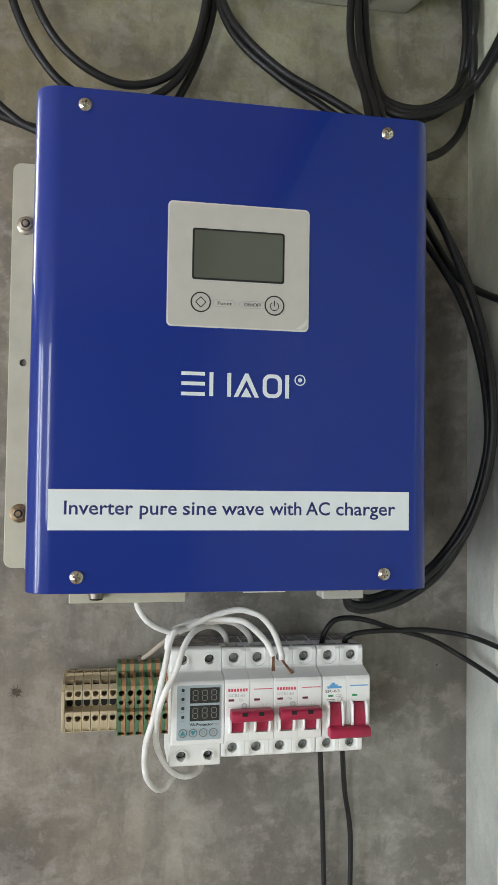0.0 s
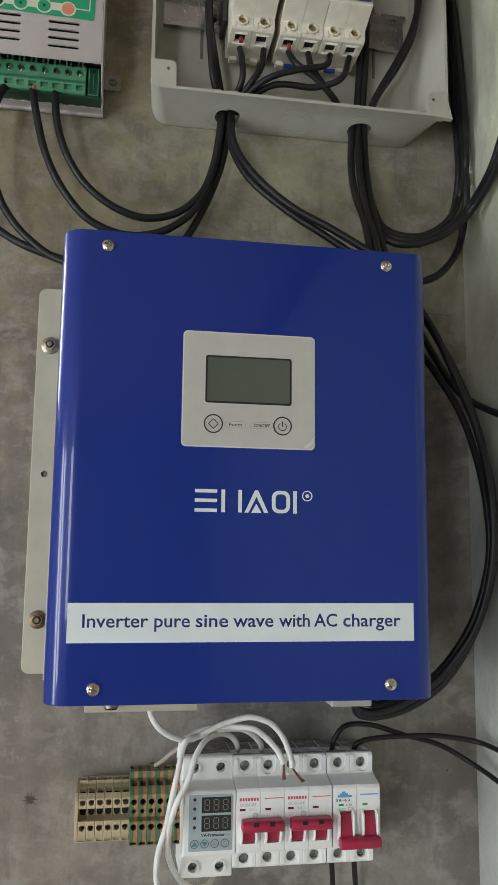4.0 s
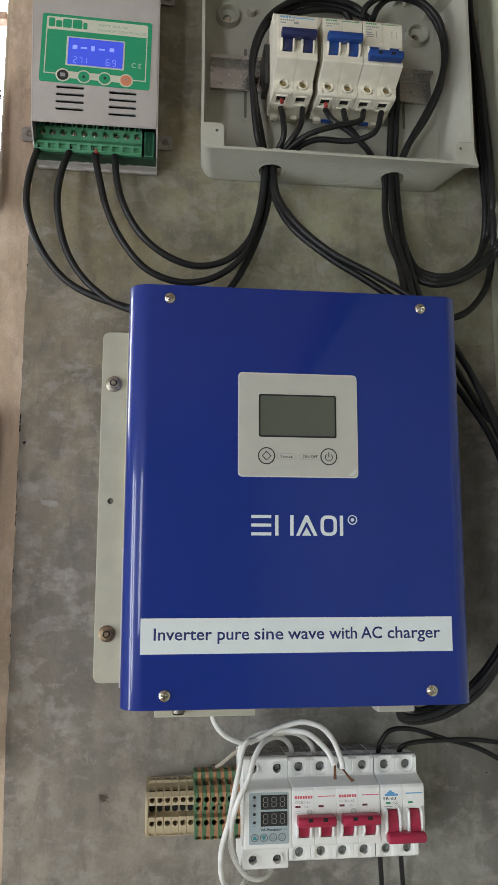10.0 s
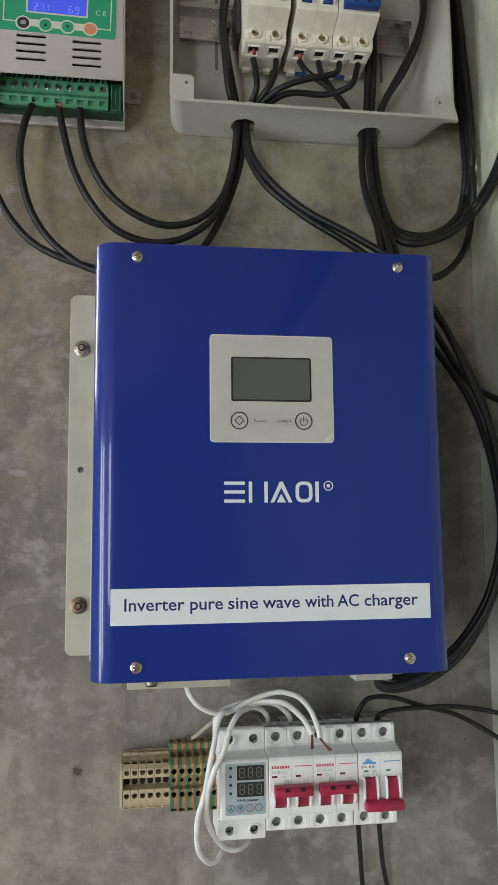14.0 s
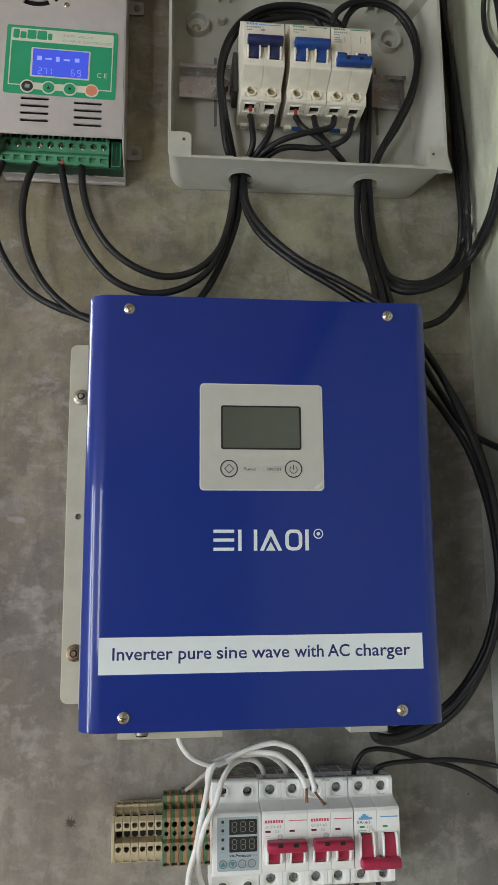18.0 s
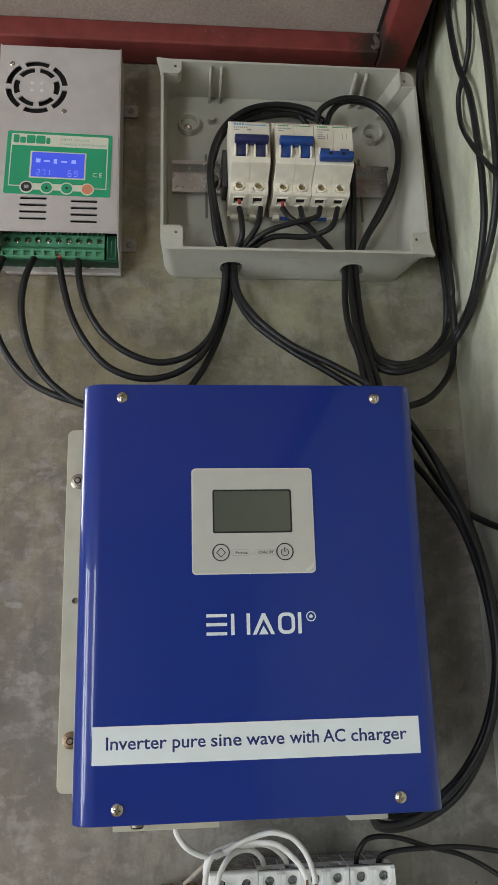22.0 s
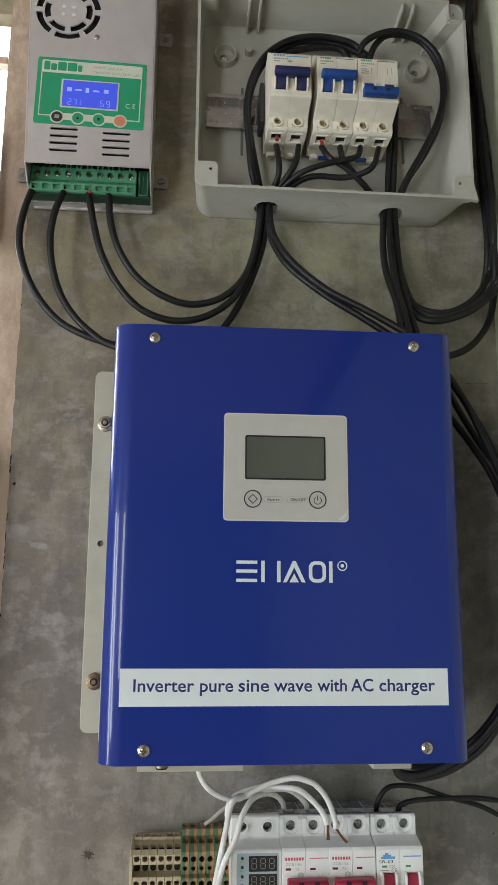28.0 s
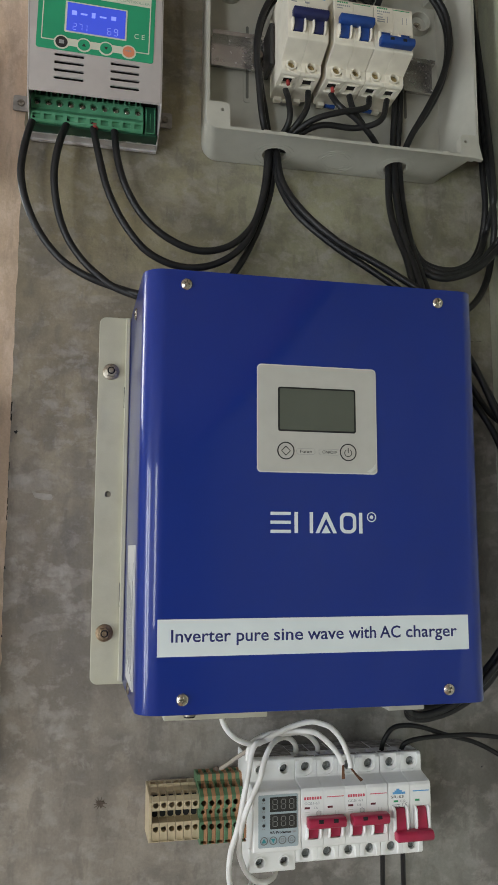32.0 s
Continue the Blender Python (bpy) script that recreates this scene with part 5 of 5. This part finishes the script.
part("socket_back", box(-216.6, -124.4, -23, -8, 1838.5, 1852, 0.4, 1), TERMGREEN, CTL)
part("circuit_board", box(-216.4, -111.5, -27, -6, 1811.6, 1813), PCB, CTL)
b = bmesh.new()
for i in range(8):
    for k in (0, 2.2):
        add_box(b, -194 + i * 9.4 + k, -192.6 + i * 9.4 + k, -15, -11.5, 1811.4, 1811.7)
part("board_print", b, CREAMINK, CTL)
part("end_socket", box(-122.5, -113, -28, -14, 1813, 1838, 0.6, 1), PCB, CTL)
b = bmesh.new()
for x0, x1, za, zb in ((-121.8, -121.2, 1814, 1836), (-114.6, -114, 1814, 1836), (-121.8, -114, 1813.6, 1814.2), (-118.2, -117.8, 1818, 1832)):
    add_box(b, x0, x1, -28.3, -27.9, za, zb)
part("socket_edge", b, TERMGREEN, CTL)
part("bottom_lip", box(-217.4, -110.5, -6, -2.8, 1808.8, 1812, 0.5, 1), STEEL, CTL)
# the label is stuck on a little askew
mid = Vector((-0.1665, -0.049, 1.9)) - CTL.matrix_basis.translation
LBL.matrix_basis = Matrix.Translation(mid + Vector((0.0012, 0, -0.0022))) @ Matrix.Rotation(radians(1.2), 4, "Y") @ Matrix.Translation(-mid)

# ---- cables ----


def cable(name, pts, r, material, label, group=""):
    p = pts[0]
    t = thing(name, p[0], p[1], p[2], label, "cable", group)
    part("sheath", tube(pts, r), material, t, smooth=True)
    return t


CABLES = [
    ("c", 3.1, [(-211, -24, 1822), (-215, -27, 1815), (-220, -33, 1790), (-222, -34, 1763), (-216, -32, 1737), (-204, -29, 1714), (-186, -28, 1694), (-163, -29, 1681), (-138, -30, 1673), (-120, -40, 1666)]),
    ("c", 3.1, [(-186, -24, 1823), (-187, -27, 1816), (-193, -34, 1792), (-196, -33, 1767), (-193, -30, 1741), (-185, -28, 1717), (-171, -29, 1696), (-152, -30, 1679), (-139, -31, 1672), (-117, -35, 1664)]),
    ("c", 3.1, [(-168, -24, 1821), (-166, -27, 1815), (-160, -32, 1785), (-152, -33, 1756), (-138, -32, 1729), (-117, -29, 1707), (-88, -26, 1698), (-59, -24, 1704), (-35, -22, 1723), (-22, -20, 1750), (-14, -19, 1780), (-10, -17, 1810), (-9, -15, 1817)]),
    ("c", 3.1, [(-150, -24, 1822), (-148, -27, 1813), (-145, -32, 1786), (-137, -33, 1760), (-122, -31, 1737), (-100, -28, 1721), (-74, -25, 1714), (-48, -23, 1721), (-28, -21, 1740), (-18, -19, 1765), (-13, -17, 1793), (-11, -16, 1817)]),
    ("c", 3.1, [(-5, -15, 1817), (-8, -14, 1781), (-18, -12, 1747), (-32, -12, 1716), (-44, -12, 1697), (-53, -14, 1683)]),
    ("c", 3.1, [(-3, -16, 1817), (-1, -28, 1783), (14, -40, 1752), (42, -50, 1723), (75, -60, 1701), (107, -70, 1678), (124, -75, 1664)]),
    ("c", 3.1, [(-5, -13, 1817), (-2, -24, 1781), (12, -34, 1750), (42, -43, 1721), (69, -52, 1700), (94, -60, 1680), (112, -66, 1664)]),
    ("r", 3.1, [(104, -17, 1817), (100, -26, 1777), (99, -40, 1743), (103, -55, 1710), (103, -70, 1673), (104, -75, 1656)]),
    ("r", 3.1, [(109, -18, 1817), (106, -30, 1773), (105, -48, 1729), (108, -62, 1697), (108, -75, 1671), (108, -80, 1655)]),
    ("r", 3.1, [(114, -18, 1817), (113, -26, 1775), (112, -44, 1730), (114, -58, 1698), (116, -70, 1673), (118, -75, 1656)]),
    ("u", 3.1, [(203, -92, 2070), (203, -90, 2038), (203, -98, 1984), (203, -116, 1937), (203, -122, 1881), (203, -122, 1842), (203, -117, 1812), (203, -100, 1783), (203, -73, 1757), (199, -36, 1739), (169, -52, 1711), (139, -56, 1699), (122, -48, 1708), (115, -36, 1728), (111, -28, 1751)]),
    ("u", 3.1, [(204, -149, 2027), (204, -155, 1946), (204, -152, 1889), (204, -148, 1834), (204, -133, 1801), (203, -112, 1777), (203, -74, 1750), (195, -46, 1730), (166, -56, 1705), (135, -62, 1693), (118, -54, 1701), (112, -40, 1721), (108, -30, 1747)]),
    ("u", 2.4, [(206, -133, 2044), (206, -120, 1988), (206, -102, 1970), (206, -85, 1958), (206, -85, 1929), (200, -116, 1885), (200, -149, 1839), (200, -181, 1802), (200, -222, 1768)]),
    ("u", 3.1, [(203, -74, 2101), (203, -36, 2074), (194, -20, 2027), (198, -12, 2000), (203, -13, 1943), (203, -22, 1878), (203, -28, 1825), (203, -29, 1784), (203, -12, 1759), (179, -40, 1725), (157, -50, 1708), (138, -52, 1704), (122, -46, 1712), (117, -36, 1731), (114, -28, 1754)]),
    ("u", 3.1, [(203, -63, 2112), (201, -35, 2082), (196, -20, 2046), (198, -8, 2017), (201, -6, 1967), (203, -8, 1913), (203, -9, 1861), (203, -12, 1822), (203, -14, 1784), (200, -8, 1751), (185, -10, 1727), (164, -12, 1715)]),
    ("u", 3.1, [(203, -60, 2115), (203, -15, 2072), (201, -6, 2029), (203, -5, 1948), (203, -16, 1876), (203, -24, 1816), (203, -29, 1766), (203, -24, 1739), (199, -20, 1713), (182, -34, 1689), (161, -50, 1671), (138, -60, 1662), (118, -60, 1662)]),
    ("e", 2.9, [(131, -50, 1672), (147, -50, 1649), (160, -60, 1618), (173, -70, 1577), (183, -82, 1533), (186, -92, 1485), (185, -92, 1443), (175, -85, 1397), (154, -75, 1362), (131, -68, 1342), (108, -65, 1333), (90, -70, 1335), (82, -80, 1345)]),
    ("e", 2.9, [(134, -40, 1672), (150, -42, 1649), (165, -52, 1617), (179, -62, 1579), (188, -74, 1533), (191, -84, 1485), (190, -84, 1442), (179, -77, 1395), (160, -67, 1357), (135, -60, 1336), (110, -57, 1328), (92, -62, 1331), (85, -75, 1344)]),
    ("e", 2.9, [(139, -30, 1635), (152, -32, 1618), (163, -42, 1597), (179, -54, 1562), (187, -66, 1523), (189, -78, 1481), (188, -80, 1442), (178, -72, 1398), (158, -60, 1362), (134, -52, 1343), (111, -50, 1335), (95, -60, 1341)]),
    ("e", 2.9, [(153, -26, 1645), (166, -30, 1617), (178, -40, 1589), (184, -55, 1572), (195, -70, 1560), (203, -100, 1547), (203, -151, 1532)]),
    ("h", 2.0, [(80, -30, 1297), (82, -34, 1308), (91, -34, 1317), (112, -30, 1316), (140, -26, 1307), (170, -22, 1298), (194, -30, 1285), (203, -69, 1277), (203, -114, 1272)]),
    ("h", 2.0, [(97.4, -30, 1297), (100, -34, 1304), (113, -34, 1307), (139, -30, 1307), (167, -28, 1306), (199, -30, 1301), (203, -69, 1301), (203, -114, 1300)]),
    ("h", 2.0, [(80, -30, 1221), (86, -14, 1183), (89, -8, 1150), (91, -6, 1107), (94, -6, 1050), (95, -6, 965)]),
    ("h", 2.0, [(97.4, -30, 1220), (104.5, -14, 1182), (111, -8, 1149), (112, -6, 1105), (110, -6, 1049), (111, -6, 963)]),
    ("b", 3.0, [(-10, -20, 1820), (-20, -34, 1835), (-24, -36, 1870), (-26, -36, 1906), (-20, -34, 1937), (-6, -30, 1964), (16, -26, 1983), (45, -22, 1992), (75, -20, 1989), (91, -20, 1976)]),
    ("b", 3.0, [(-9, -17, 1820), (-16, -26, 1846), (-22, -28, 1881), (-24, -28, 1911), (-15, -26, 1946), (2, -22, 1971), (28, -18, 1988), (58, -16, 1990), (84, -16, 1981), (92, -16, 1972)]),
    ("b", 3.0, [(-5, -14, 1967), (11, -14, 1983), (41, -12, 1997), (70, -11, 1996), (86, -11, 1985), (93, -11, 1973)]),
    ("b", 3.0, [(-1, -20, 1959), (13, -20, 1973), (43, -18, 1983), (66, -16, 1984), (74, -16, 1974)]),
    ("b", 2.7, [(-6, -18, 1820), (3, -36, 1835), (3, -36, 1855), (2, -29, 1870)]),
    ("b", 2.7, [(-4, -17, 1820), (11, -36, 1835), (19, -38, 1849), (22, -33, 1868)]),
    ("b", 2.7, [(-3, -19, 1820), (22, -40, 1836), (48, -45, 1845), (73, -42, 1854), (79, -36, 1868)]),
    ("b", 2.7, [(-2, -17, 1820), (30, -34, 1836), (65, -36, 1837), (87, -42, 1844), (96, -36, 1868)]),
    # added thin cable, standing for the dark slit behind the lower rim
    ("b", 1.5, [(-28, -12, 1819), (6, -16, 1818.4), (40, -13, 1818.4), (74, -15, 1818.6), (98, -12, 1819)]),
    ("b", 2.7, [(43, -34, 1868), (49, -40, 1854), (65, -40, 1843), (81, -34, 1832), (92, -26, 1823), (101, -20, 1814)]),
    ("b", 2.7, [(60, -35, 1868), (62, -40, 1852), (75, -34, 1840), (88, -26, 1831), (99, -18, 1818)]),
    ("b", 3.0, [(81, -30, 1968), (85, -34, 1978), (98, -36, 1987), (118, -36, 1992), (141, -36, 1985), (157, -36, 1964), (161, -34, 1933), (154, -32, 1902), (140, -30, 1872), (124, -26, 1843), (114, -20, 1819)]),
    ("b", 3.0, [(92, -28, 1968), (97, -30, 1980), (108, -30, 1991), (125, -30, 1993), (145, -30, 1984), (159, -30, 1958), (162, -28, 1931), (156, -26, 1900), (143, -24, 1872), (127, -20, 1847), (116, -18, 1820)]),
    ("b", 3.0, [(113, -20, 1928), (110, -22, 1876), (108, -20, 1840), (108, -18, 1818)]),
    ("b", 3.0, [(118, -20, 1928), (115, -22, 1876), (113, -20, 1840), (111, -18, 1818)]),
]
for kind, r, pts in CABLES:
    cable("cable", pts, r, CABLE, {"c": "black cable curving from the charge controller to the box", "r": "black cable hanging from the box behind the inverter",
                                   "u": "black cable running down along the side wall", "e": "black cable looping round the inverter's side",
                                   "h": "thin black cable from the lower breaker", "b": "black cable wired inside the open box"}[kind], {"c": "controller cables", "r": "box cables", "u": "side wall cables", "e": "looped cables", "h": "thin breaker cables", "b": "wires in the box"}[kind])
WIRES = [
    (2.1, [(-60, -70, 1343), (-59, -70, 1335), (-53, -70, 1326), (-43, -66, 1319), (-32, -62, 1316), (-23, -60, 1319), (-7, -60, 1326), (10, -60, 1330), (21, -60, 1328), (29, -60, 1324), (37, -60, 1314), (42, -62, 1300), (42, -64, 1295)]),
    (2.1, [(26, -30, 1299), (24, -36, 1306), (17, -44, 1314), (7, -50, 1320), (-10, -56, 1321), (-24, -60, 1318), (-33, -66, 1317), (-37, -68, 1310), (-39, -70, 1300), (-43, -70, 1281), (-47, -70, 1261), (-52, -66, 1241), (-51, -58, 1219), (-44, -50, 1206), (-37, -46, 1204), (-31, -40, 1208), (-28, -30, 1209)]),
    (2.1, [(8, -30, 1300), (6, -36, 1307), (0, -44, 1314), (-9, -54, 1318), (-20, -66, 1317), (-28, -74, 1308), (-33, -76, 1293), (-41, -76, 1277), (-45, -70, 1258), (-44, -60, 1239), (-37, -50, 1222), (-29, -45, 1213), (-20, -42, 1210), (-12, -36, 1211), (-9, -30, 1214)]),
    (2.1, [(-38, -60, 1304), (-37, -60, 1312), (-33, -58, 1317), (-22, -56, 1321), (-10, -56, 1323), (4, -58, 1323), (14, -60, 1322), (22, -60, 1317), (31, -60, 1308), (35, -62, 1301), (36, -62, 1298)]),
]
for r, pts in WIRES:
    cable("white_wire", pts, r, WIRE, "white insulated wire looped over the breakers", "white wires")
part("clamp_bolt", lathe(bmesh.new(), -55, 1290, [(0.01, -26.5), (1.3, -26.5), (1.9, -25.6), (1.9, -23)], 12), RUSTSTAIN, EARTH, "dark clamp bolt on the wire")
cable("sleeved_wire", [(-31, -63, 1316), (-36, -56, 1311), (-43, -45, 1303), (-49, -34, 1295), (-53, -29, 1291)], 1.55, CLEAR, "dull clear sleeved wire into the earth terminal")
for k in range(3):
    cable("copper_strand", [(36 + k * 0.5, -62, 1298), (36 + k * 0.6 - 0.3, -63, 1293), (35.4 + k * 0.9, -63, 1287.5)], 0.45, COPPER, "bare copper strand end", "copper ends")
    cable("copper_strand", [(42 + k * 0.5, -64, 1295), (45 + k * 0.5, -66, 1291), (48.6 + k * 0.8, -68.2, 1286.5 + k * 0.4)], 0.45, COPPER, "bare copper strand end", "copper ends")
for x, y, z in ((1, -41, 1871), (42, -41, 1870), (-164.5, -28, 1816)):
    cable("red_sleeve", [(x, y, z), (x + 0.1, y - 0.2, z - 2), (x + 0.2, y - 0.4, z - 4)], 1.7 if x > -50 else 2.7, REDTIP, "short red sleeve on a cable end", "red sleeves")
